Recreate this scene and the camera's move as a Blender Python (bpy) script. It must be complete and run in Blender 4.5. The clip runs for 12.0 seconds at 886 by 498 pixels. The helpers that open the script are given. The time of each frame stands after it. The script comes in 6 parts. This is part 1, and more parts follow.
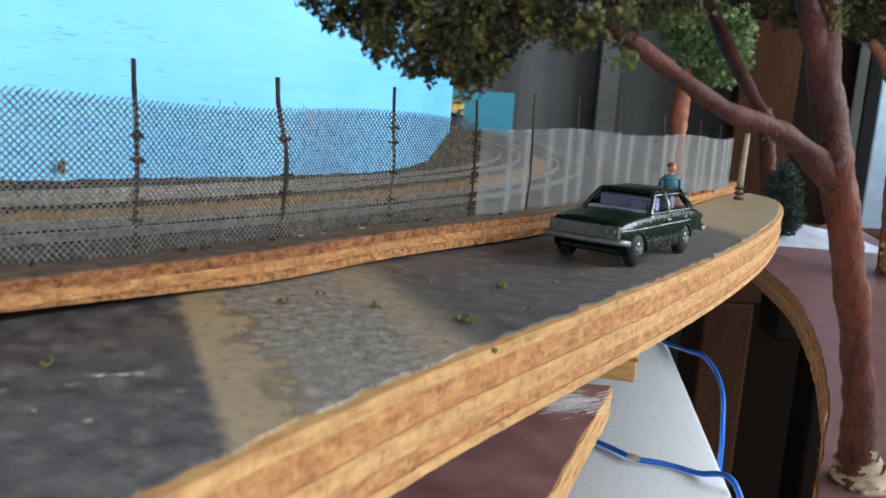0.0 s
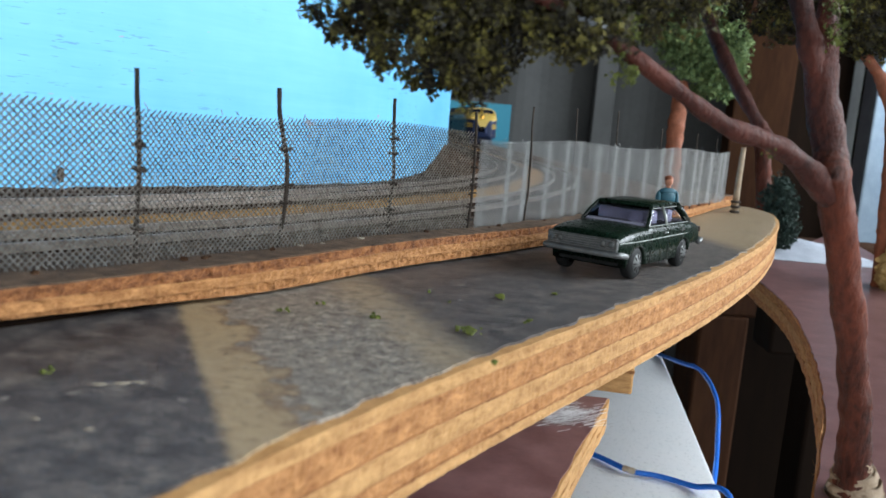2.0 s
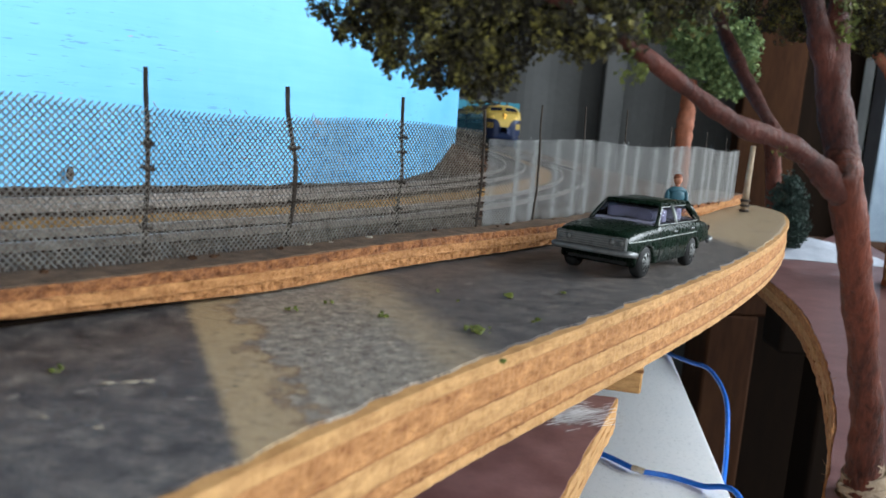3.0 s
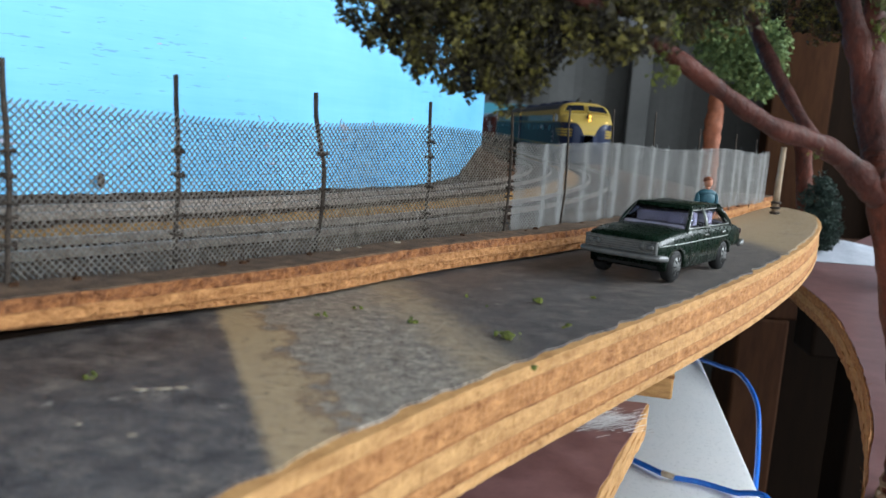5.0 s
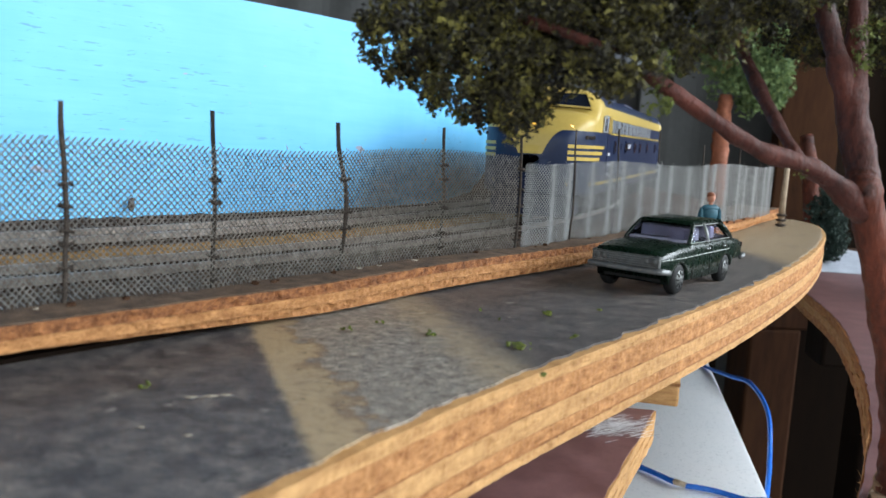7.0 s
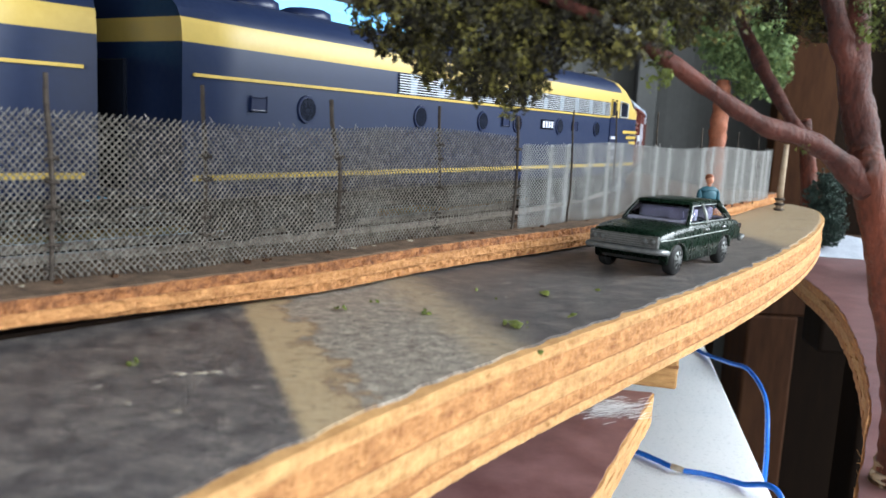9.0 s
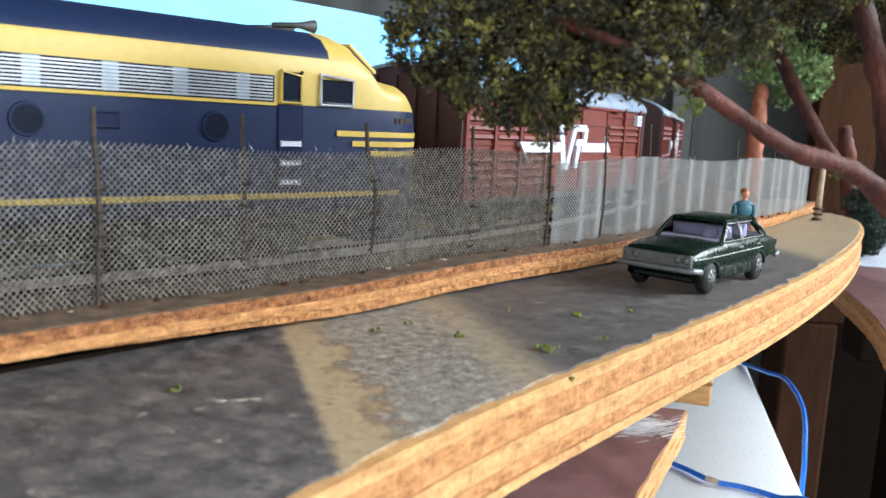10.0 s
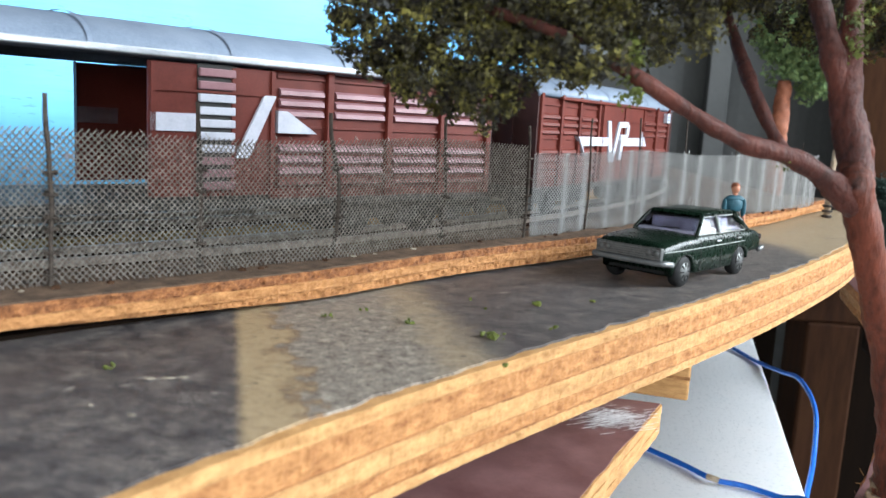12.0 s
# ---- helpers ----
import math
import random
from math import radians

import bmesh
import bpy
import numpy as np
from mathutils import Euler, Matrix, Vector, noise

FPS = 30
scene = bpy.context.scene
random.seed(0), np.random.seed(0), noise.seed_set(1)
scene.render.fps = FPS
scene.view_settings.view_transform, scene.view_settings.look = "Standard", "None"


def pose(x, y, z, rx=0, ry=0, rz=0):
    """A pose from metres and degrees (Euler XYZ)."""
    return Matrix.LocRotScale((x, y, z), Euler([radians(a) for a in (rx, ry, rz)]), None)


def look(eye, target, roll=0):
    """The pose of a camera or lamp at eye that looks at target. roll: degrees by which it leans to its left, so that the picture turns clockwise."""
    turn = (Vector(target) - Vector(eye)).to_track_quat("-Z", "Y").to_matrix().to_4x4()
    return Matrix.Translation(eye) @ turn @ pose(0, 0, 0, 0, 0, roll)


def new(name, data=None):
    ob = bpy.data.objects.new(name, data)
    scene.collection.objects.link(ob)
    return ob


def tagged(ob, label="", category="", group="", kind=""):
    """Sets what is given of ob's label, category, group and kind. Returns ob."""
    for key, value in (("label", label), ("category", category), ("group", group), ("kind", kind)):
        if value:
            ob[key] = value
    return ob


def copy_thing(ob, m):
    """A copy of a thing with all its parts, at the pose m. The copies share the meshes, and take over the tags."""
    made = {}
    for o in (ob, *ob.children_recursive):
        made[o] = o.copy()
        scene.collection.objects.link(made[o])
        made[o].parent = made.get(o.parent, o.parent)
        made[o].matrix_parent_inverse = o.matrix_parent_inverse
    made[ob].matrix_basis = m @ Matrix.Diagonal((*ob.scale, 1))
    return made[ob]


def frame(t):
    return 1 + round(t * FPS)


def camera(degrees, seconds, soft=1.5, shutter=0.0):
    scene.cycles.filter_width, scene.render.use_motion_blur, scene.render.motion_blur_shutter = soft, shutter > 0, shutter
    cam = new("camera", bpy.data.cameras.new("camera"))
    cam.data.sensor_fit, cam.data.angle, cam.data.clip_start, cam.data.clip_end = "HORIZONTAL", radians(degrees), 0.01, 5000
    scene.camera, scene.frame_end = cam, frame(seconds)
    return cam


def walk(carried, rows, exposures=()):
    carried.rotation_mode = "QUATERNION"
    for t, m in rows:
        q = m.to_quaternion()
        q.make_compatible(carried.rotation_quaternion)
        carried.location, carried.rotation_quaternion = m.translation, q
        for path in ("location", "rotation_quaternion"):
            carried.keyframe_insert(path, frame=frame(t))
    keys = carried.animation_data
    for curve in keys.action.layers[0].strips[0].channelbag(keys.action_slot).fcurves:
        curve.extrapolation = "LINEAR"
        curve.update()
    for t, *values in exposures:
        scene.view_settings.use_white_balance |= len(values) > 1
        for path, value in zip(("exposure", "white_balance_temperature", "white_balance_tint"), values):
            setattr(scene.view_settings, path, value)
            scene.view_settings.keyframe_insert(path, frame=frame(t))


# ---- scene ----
cam = camera(57.10, 12.0)
PATH = [
    (0, (0.03243, 0.02487, 0.02620), (-0.04037, 1.99555, -0.30715), 4.11),
    (0.5, (0.03233, 0.02475, 0.02626), (-0.03420, 1.99653, -0.30189), 4.08),
    (1, (0.03204, 0.02462, 0.02627), (-0.02903, 1.99819, -0.29202), 4.38),
    (1.5, (0.03194, 0.02429, 0.02630), (-0.02676, 1.99953, -0.28187), 4.65),
    (2, (0.03180, 0.02441, 0.02634), (-0.03132, 1.99964, -0.28103), 4.65),
    (2.5, (0.03171, 0.02442, 0.02629), (-0.04061, 1.99921, -0.28193), 4.62),
    (3, (0.03176, 0.02466, 0.02625), (-0.05108, 1.99858, -0.28482), 4.55),
    (5, (0.03118, 0.02525, 0.02636), (-0.11387, 1.99619, -0.28082), 4.03),
    (5.5, (0.03135, 0.02509, 0.02661), (-0.12546, 1.99614, -0.27405), 3.67),
    (6, (0.03242, 0.02323, 0.02712), (-0.13333, 1.99475, -0.26554), 3.39),
    (6.5, (0.03311, 0.01927, 0.02689), (-0.13805, 1.99252, -0.25058), 3.16),
    (7, (0.03142, 0.01651, 0.02815), (-0.14668, 1.98965, -0.24567), 3.14),
    (7.5, (0.03181, 0.01772, 0.02642), (-0.13315, 1.99166, -0.24991), 3.02),
    (9.5, (0.03153, 0.01831, 0.02626), (-0.14411, 1.98743, -0.27660), 3.15),
    (10, (0.03173, 0.01694, 0.02972), (-0.22101, 1.97798, -0.27105), 2.83),
    (10.5, (0.02765, 0.01283, 0.02830), (-0.30934, 1.95869, -0.28803), 2.69),
    (11, (0.02484, 0.01050, 0.02729), (-0.33262, 1.95259, -0.28971), 2.98),
    (11.5, (0.02676, 0.01103, 0.03078), (-0.32366, 1.95500, -0.28251), 3.27),
    (12, (0.04373, 0.01724, 0.02934), (-0.29097, 1.96386, -0.28475), 3.15),
]
EXPOSURES = [(0, 0.0), (6.0, 0.0), (7.0, 0.1), (7.5, 0.42), (9.5, 0.62), (10.5, 0.66), (11.0, 0.34), (11.5, 0.40), (12, 0.60)]
walk(cam, [(t, look(eye, target, roll)) for t, eye, target, roll in PATH], EXPOSURES)
cam.data.dof.use_dof = True
cam.data.dof.focus_distance = 0.175
cam.data.dof.aperture_fstop = 54.0

# ---- light ----
world = bpy.data.worlds.new("sky")
scene.world = world
world.use_nodes = True
wn = world.node_tree
sky = wn.nodes.new("ShaderNodeTexSky")
sky.sky_type = "NISHITA"
sky.sun_disc = False
sky.sun_elevation = radians(42)
sky.sun_rotation = radians(200)
wn.links.new(sky.outputs[0], wn.nodes["Background"].inputs[0])
wn.nodes["Background"].inputs[1].default_value = 0.06


def area_lamp(name, where, target, sx, sy, watts, colour):
    data = bpy.data.lights.new(name, "AREA")
    data.shape, data.size, data.size_y, data.energy, data.color = "RECTANGLE", sx, sy, watts, colour
    ob = new(name, data)
    ob.matrix_world = look(where, target)
    return ob


area_lamp("doorway_daylight", (0.05, -1.9, 0.60), (0.05, 0.3, 0.0), 3.0, 1.5, 38, (0.86, 0.94, 1.0))
area_lamp("window_daylight", (1.72, 0.28, 0.76), (0.1, 0.3, -0.05), 2.2, 0.80, 97, (0.84, 0.93, 1.0))

# ---- materials ----


def rgb(c):
    return (c[0], c[1], c[2], 1.0)


def nodes_of(name):
    m = bpy.data.materials.new(name)
    m.use_nodes = True
    return m, m.node_tree, m.node_tree.nodes["Principled BSDF"]


def noise_node(nt, scale, detail=6.0, rough=0.6, vec=None):
    n = nt.nodes.new("ShaderNodeTexNoise")
    n.inputs["Scale"].default_value, n.inputs["Detail"].default_value, n.inputs["Roughness"].default_value = scale, detail, rough
    if vec is not None:
        nt.links.new(vec, n.inputs["Vector"])
    return n


def ramp(nt, fac, stops):
    r = nt.nodes.new("ShaderNodeValToRGB")
    while len(r.color_ramp.elements) < len(stops):
        r.color_ramp.elements.new(0.5)
    for e, (p, c) in zip(r.color_ramp.elements, stops):
        e.position, e.color = p, rgb(c)
    nt.links.new(fac, r.inputs[0])
    return r


def mixed(nt, fac, a, b):
    n = nt.nodes.new("ShaderNodeMix")
    n.data_type = "RGBA"
    for sock, v in ((n.inputs[0], fac), (n.inputs[6], a), (n.inputs[7], b)):
        if isinstance(v, (int, float)):
            sock.default_value = v
        elif isinstance(v, tuple):
            sock.default_value = rgb(v)
        else:
            nt.links.new(v, sock)
    return n.outputs[2]


def calc(nt, op, a, b=0.0, c=0.0):
    n = nt.nodes.new("ShaderNodeMath")
    n.operation = op
    for i, v in enumerate((a, b, c)):
        if isinstance(v, (int, float)):
            n.inputs[i].default_value = v
        else:
            nt.links.new(v, n.inputs[i])
    return n.outputs[0]


def band(nt, value, lo, hi):
    n = nt.nodes.new("ShaderNodeMapRange")
    n.interpolation_type = "SMOOTHSTEP"
    nt.links.new(value, n.inputs[0])
    n.inputs[1].default_value, n.inputs[2].default_value = lo, hi
    return n.outputs[0]


def bump(nt, bsdf, height, strength, dist):
    b = nt.nodes.new("ShaderNodeBump")
    b.inputs["Strength"].default_value, b.inputs["Distance"].default_value = strength, dist
    nt.links.new(height, b.inputs["Height"])
    nt.links.new(b.outputs[0], bsdf.inputs["Normal"])


def stretched(nt, sx, sy, sz, kind=3):
    """Object coordinates (3) scaled along each axis, for grain."""
    tc = nt.nodes.new("ShaderNodeTexCoord")
    m = nt.nodes.new("ShaderNodeMapping")
    m.inputs["Scale"].default_value = (sx, sy, sz)
    nt.links.new(tc.outputs[kind], m.inputs[0])
    return m.outputs[0]


def plain(name, a, b, rough=0.6, scale=400.0, fine=3000.0, relief=0.3, depth=0.0002, metal=0.0, vec=(1, 1, 1), coat=0.0, spec=0.35):
    """A surface of two tones, mottled at a coarse and a fine scale, with relief."""
    m, nt, bs = nodes_of(name)
    v = stretched(nt, *vec)
    n1, n2 = noise_node(nt, scale, 4, 0.6, v), noise_node(nt, fine, 5, 0.7, v)
    f = calc(nt, "ADD", calc(nt, "MULTIPLY", n1.outputs[0], 0.6), calc(nt, "MULTIPLY", n2.outputs[0], 0.4))
    r = ramp(nt, f, [(0.36, a), (0.64, b)])
    nt.links.new(r.outputs[0], bs.inputs["Base Color"])
    bs.inputs["Metallic"].default_value = metal
    bs.inputs["Coat Weight"].default_value = coat
    bs.inputs["Specular IOR Level"].default_value = spec
    nt.links.new(calc(nt, "MULTIPLY_ADD", n2.outputs[0], 0.3, rough - 0.15), bs.inputs["Roughness"])
    if relief:
        bump(nt, bs, f, relief, depth)
    return m


def road_surface():
    """Weathered grey-brown paint on plywood, worn bare in a wide stripe with a grey filler patch."""
    m, nt, bs = nodes_of("weathered_road")
    tc = nt.nodes.new("ShaderNodeTexCoord")
    sep = nt.nodes.new("ShaderNodeSeparateXYZ")
    nt.links.new(tc.outputs[3], sep.inputs[0])
    q = calc(nt, "ADD", calc(nt, "MULTIPLY", sep.outputs[0], 0.91), calc(nt, "MULTIPLY", sep.outputs[1], 0.42))
    big, mid, fine = (noise_node(nt, s, d, 0.65, tc.outputs[3]) for s, d in ((75, 3), (260, 6), (2600, 8)))
    grain = noise_node(nt, 1.0, 6, 0.7, stretched(nt, 420, 3200, 1000))
    crumb = noise_node(nt, 560, 6, 0.75, tc.outputs[3])
    wob = calc(nt, "MULTIPLY", calc(nt, "SUBTRACT", big.outputs[0], 0.5), 0.016)
    wob2 = calc(nt, "MULTIPLY", calc(nt, "SUBTRACT", mid.outputs[0], 0.5), 0.014)
    paint = ramp(nt, calc(nt, "ADD", calc(nt, "MULTIPLY", mid.outputs[0], 0.30), calc(nt, "ADD", calc(nt, "MULTIPLY", grain.outputs[0], 0.45), calc(nt, "MULTIPLY", fine.outputs[0], 0.25))),
                 [(0.42, (0.018, 0.016, 0.018)), (0.485, (0.054, 0.047, 0.049)), (0.535, (0.112, 0.098, 0.091)), (0.60, (0.25, 0.215, 0.18))])
    bare = ramp(nt, grain.outputs[0], [(0.34, (0.25, 0.165, 0.088)), (0.66, (0.46, 0.35, 0.21))])
    filler = ramp(nt, calc(nt, "ADD", calc(nt, "MULTIPLY", crumb.outputs[0], 0.6), calc(nt, "MULTIPLY", fine.outputs[0], 0.4)),
                  [(0.40, (0.085, 0.068, 0.055)), (0.5, (0.215, 0.182, 0.150)), (0.60, (0.42, 0.365, 0.30))])
    stain = (0.17, 0.10, 0.055)
    qc, qd = calc(nt, "ADD", q, calc(nt, "ADD", wob, wob2)), calc(nt, "ADD", q, wob2)
    out = mixed(nt, band(nt, calc(nt, "ADD", q, calc(nt, "MULTIPLY", wob2, 0.12)), 0.0476, 0.0492), paint.outputs[0], bare.outputs[0])
    out = mixed(nt, calc(nt, "MULTIPLY", band(nt, qc, 0.0530, 0.0550), 0.85), out, stain)
    out = mixed(nt, band(nt, qc, 0.0548, 0.0556), out, filler.outputs[0])
    out = mixed(nt, calc(nt, "MULTIPLY", band(nt, qd, 0.0690, 0.0760), 0.55), out, bare.outputs[0])
    out = mixed(nt, band(nt, qd, 0.0750, 0.0830), out, paint.outputs[0])
    out = mixed(nt, calc(nt, "MULTIPLY", band(nt, calc(nt, "ADD", q, wob), 0.185, 0.20), 0.85), out, bare.outputs[0])
    spots = band(nt, noise_node(nt, 340, 3, 0.6, tc.outputs[3]).outputs[0], 0.66, 0.72)
    out = mixed(nt, calc(nt, "MULTIPLY", spots, 0.55), out, (0.42, 0.38, 0.32))
    specks = band(nt, noise_node(nt, 1300, 3, 0.6, stretched(nt, 0.5, 1.4, 1)).outputs[0], 0.60, 0.66)
    out = mixed(nt, calc(nt, "MULTIPLY", specks, 0.75), out, (0.012, 0.011, 0.012))
    scuff = band(nt, grain.outputs[0], 0.62, 0.74)
    out = mixed(nt, calc(nt, "MULTIPLY", scuff, 0.35), out, (0.36, 0.32, 0.27))
    scratch = noise_node(nt, 1.0, 5, 0.7, stretched(nt, 260, 1500, 1000))
    wear = calc(nt, "MULTIPLY", band(nt, scratch.outputs[0], 0.54, 0.66), band(nt, calc(nt, "ADD", q, wob), 0.085, 0.15))
    out = mixed(nt, calc(nt, "MULTIPLY", wear, 0.75), out, (0.33, 0.285, 0.235))
    dark_patches = band(nt, noise_node(nt, 120, 5, 0.7, stretched(nt, 0.6, 1.6, 1)).outputs[0], 0.56, 0.68)
    out = mixed(nt, calc(nt, "MULTIPLY", calc(nt, "MULTIPLY", dark_patches, band(nt, qd, 0.078, 0.09)), 0.6), out, (0.016, 0.018, 0.024))
    nt.links.new(out, bs.inputs["Base Color"])
    nt.links.new(calc(nt, "MULTIPLY_ADD", grain.outputs[0], 0.45, 0.18), bs.inputs["Roughness"])
    bump(nt, bs, calc(nt, "ADD", grain.outputs[0], calc(nt, "ADD", fine.outputs[0], crumb.outputs[0])), 0.8, 0.0004)
    return m


def sky_paint():
    """Sky-blue paint brushed on board, with short dark rubbed dashes and a few rust specks."""
    m, nt, bs = nodes_of("sky_blue_paint")
    tc = nt.nodes.new("ShaderNodeTexCoord")
    n = noise_node(nt, 18, 4, 0.6, tc.outputs[3])
    brush = noise_node(nt, 1.0, 5, 0.7, stretched(nt, 30, 30, 500))
    f = calc(nt, "ADD", calc(nt, "MULTIPLY", n.outputs[0], 0.7), calc(nt, "MULTIPLY", brush.outputs[0], 0.3))
    col = ramp(nt, f, [(0.36, (0.095, 0.375, 0.64)), (0.64, (0.145, 0.46, 0.73))])
    dash = noise_node(nt, 1.0, 4, 0.65, stretched(nt, 150, 150, 1100))
    area = noise_node(nt, 14, 2, 0.5, tc.outputs[3])
    mask = calc(nt, "MULTIPLY", band(nt, dash.outputs[0], 0.61, 0.66), band(nt, area.outputs[0], 0.52, 0.60))
    out = mixed(nt, calc(nt, "MULTIPLY", mask, 0.6), col.outputs[0], (0.05, 0.17, 0.33))
    rust = noise_node(nt, 190, 2, 0.5, stretched(nt, 0.6, 0.6, 1.6))
    out = mixed(nt, calc(nt, "MULTIPLY", band(nt, rust.outputs[0], 0.71, 0.74), 0.6), out, (0.40, 0.20, 0.14))
    nt.links.new(out, bs.inputs["Base Color"])
    bs.inputs["Roughness"].default_value = 0.55
    bump(nt, bs, brush.outputs[0], 0.1, 0.0003)
    return m


M_ROAD, M_SKY = road_surface(), sky_paint()
M_PLY = [plain("ply_pale", (0.31, 0.150, 0.050), (0.57, 0.325, 0.130), 0.75, 230, 2600, 0.9, 0.0004, 0, (1, 1, 4)),
         plain("ply_orange", (0.23, 0.088, 0.026), (0.54, 0.265, 0.098), 0.8, 330, 2400, 1.0, 0.0005, 0, (1, 1, 3))]
M_GLUE = plain("brown_glue_line", (0.16, 0.066, 0.022), (0.40, 0.195, 0.075), 0.85, 300, 2600, 0.6, 0.0003)
M_KERB = plain("kerb_edge_wood", (0.20, 0.075, 0.022), (0.60, 0.29, 0.11), 0.85, 620, 3600, 1.0, 0.0008, 0, (1, 1, 1.3))
M_KERBRED = plain("kerb_edge_stained", (0.10, 0.032, 0.011), (0.44, 0.18, 0.065), 0.85, 620, 3600, 1.0, 0.0008, 0, (1, 1, 1.3))
M_BUMPER = plain("dull_grey_bumper", (0.11, 0.115, 0.115), (0.20, 0.205, 0.205), 0.4, 400, 2500, 0.05, 0.0001, 0.5)
M_KERBTOP = plain("kerb_top_grime", (0.05, 0.036, 0.028), (0.17, 0.112, 0.075), 0.9, 350, 3000, 0.8, 0.0004, 0, (1, 1, 1), 0, 0.08)
M_MAROON = plain("maroon_paint", (0.095, 0.040, 0.040), (0.19, 0.098, 0.095), 0.36, 120, 1500, 0.3, 0.0003, 0, (1, 1, 1), 0, 0.5)
M_SCUFF = plain("white_scuff", (0.45, 0.42, 0.42), (0.75, 0.74, 0.74), 0.5, 500, 3000)
M_WHITE = plain("white_table", (0.86, 0.90, 0.93), (0.92, 0.94, 0.96), 0.3, 30, 600, 0.05)
M_BLUEWIRE = plain("blue_insulation", (0.01, 0.10, 0.45), (0.02, 0.16, 0.62), 0.3, 500, 3000, 0.05)
M_TAPE = plain("bare_wire_joint", (0.35, 0.27, 0.18), (0.6, 0.5, 0.38), 0.5, 900, 4000)
M_POST = plain("weathered_post", (0.026, 0.021, 0.018), (0.085, 0.068, 0.056), 0.9, 900, 5000, 0.8, 0.0002, 0, (1, 1, 1), 0, 0.1)
M_WIRE2 = plain("pale_galvanised_mesh", (0.28, 0.28, 0.275), (0.50, 0.50, 0.49), 0.5, 900, 5000, 0.3, 0.0001, 0.3)
M_WIRE = plain("galvanised_mesh", (0.12, 0.105, 0.09), (0.41, 0.375, 0.33), 0.42, 900, 5000, 0.3, 0.0001, 0.4)
M_EARTH = plain("brown_scatter", (0.026, 0.013, 0.008), (0.105, 0.058, 0.036), 1.0, 300, 2200, 0.5, 0.0005, 0, (1, 1, 1), 0, 0.0)
M_SAND = plain("tan_scatter", (0.20, 0.10, 0.038), (0.38, 0.215, 0.085), 1.0, 260, 2200, 0.5, 0.0005, 0, (1, 1, 1), 0, 0.0)
M_BALLAST = plain("grey_ballast", (0.010, 0.007, 0.006), (0.075, 0.048, 0.036), 1.0, 700, 2500, 0.5, 0.0005, 0, (1, 1, 1), 0, 0.0)
M_RAIL = plain("rail_steel", (0.20, 0.15, 0.12), (0.42, 0.36, 0.31), 0.42, 400, 3000, 0.1, 0.0001, 0.8)
M_SLEEPER = plain("sleeper_wood", (0.025, 0.016, 0.012), (0.075, 0.048, 0.036), 1.0, 500, 4000, 0.3, 0.0002, 0, (1, 1, 1), 0, 0.0)
M_NAVY = plain("navy_enamel", (0.006, 0.010, 0.032), (0.010, 0.017, 0.048), 0.34, 60, 900, 0.03, 0.0001, 0, (1, 1, 1), 0.05, 0.2)
M_YELLOW = plain("yellow_enamel", (0.40, 0.27, 0.05), (0.48, 0.34, 0.075), 0.4, 60, 900, 0.03, 0.0001, 0, (1, 1, 1), 0.1, 0.3)


def livery():
    """Navy enamel with a yellow eave band, cab surround and nose; the nose panels end in rounded corners."""
    m, nt, bs = nodes_of("navy_and_yellow_enamel")
    tc = nt.nodes.new("ShaderNodeTexCoord")
    sep = nt.nodes.new("ShaderNodeSeparateXYZ")
    nt.links.new(tc.outputs[3], sep.inputs[0])
    x, y, z = sep.outputs

    def above(v, edge):
        return band(nt, v, edge - 0.00006, edge + 0.00006)

    def between(v, lo, hi):
        return calc(nt, "MULTIPLY", above(v, lo), calc(nt, "SUBTRACT", 1.0, above(v, hi)))

    inward = calc(nt, "MULTIPLY", calc(nt, "SUBTRACT", 0.0105, calc(nt, "ABSOLUTE", y)), 145.0)
    drop = calc(nt, "MULTIPLY", calc(nt, "POWER", calc(nt, "MINIMUM", calc(nt, "MAXIMUM", inward, 0.0), 1.0), 2.4), 0.0075)
    nose = calc(nt, "MULTIPLY", above(x, 0.0800), above(calc(nt, "ADD", z, drop), 0.0291))
    cab = calc(nt, "MULTIPLY", above(x, 0.0686), between(z, 0.0289, 0.0372))
    f = calc(nt, "MAXIMUM", calc(nt, "MAXIMUM", nose, cab), between(z, 0.0336, 0.0372))
    n = noise_node(nt, 900, 4, 0.6, tc.outputs[3])
    navy = mixed(nt, n.outputs[0], (0.006, 0.012, 0.036), (0.010, 0.019, 0.054))
    yellow = mixed(nt, n.outputs[0], (0.37, 0.255, 0.058), (0.46, 0.33, 0.09))
    nt.links.new(mixed(nt, f, navy, yellow), bs.inputs["Base Color"])
    nt.links.new(calc(nt, "MULTIPLY_ADD", n.outputs[0], 0.2, 0.30), bs.inputs["Roughness"])
    bs.inputs["Specular IOR Level"].default_value = 0.25
    return m


M_LIVERY = livery()
M_SILVER = plain("silver_louvre", (0.36, 0.38, 0.41), (0.52, 0.54, 0.57), 0.38, 300, 2500, 0.1, 0.0001, 0.6)
M_BLACK = plain("black_running_gear", (0.010, 0.010, 0.010), (0.035, 0.033, 0.03), 0.6, 500, 3500, 0.4, 0.0002)
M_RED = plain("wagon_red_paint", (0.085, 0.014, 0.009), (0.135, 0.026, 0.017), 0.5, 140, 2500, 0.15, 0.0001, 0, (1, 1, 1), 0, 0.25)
# darker copy of the wagon red; shade of the van ends is in it
M_REDDARK = plain("wagon_red_end_shade", (0.026, 0.008, 0.007), (0.046, 0.013, 0.011), 0.6, 140, 2500, 0.15, 0.0001)
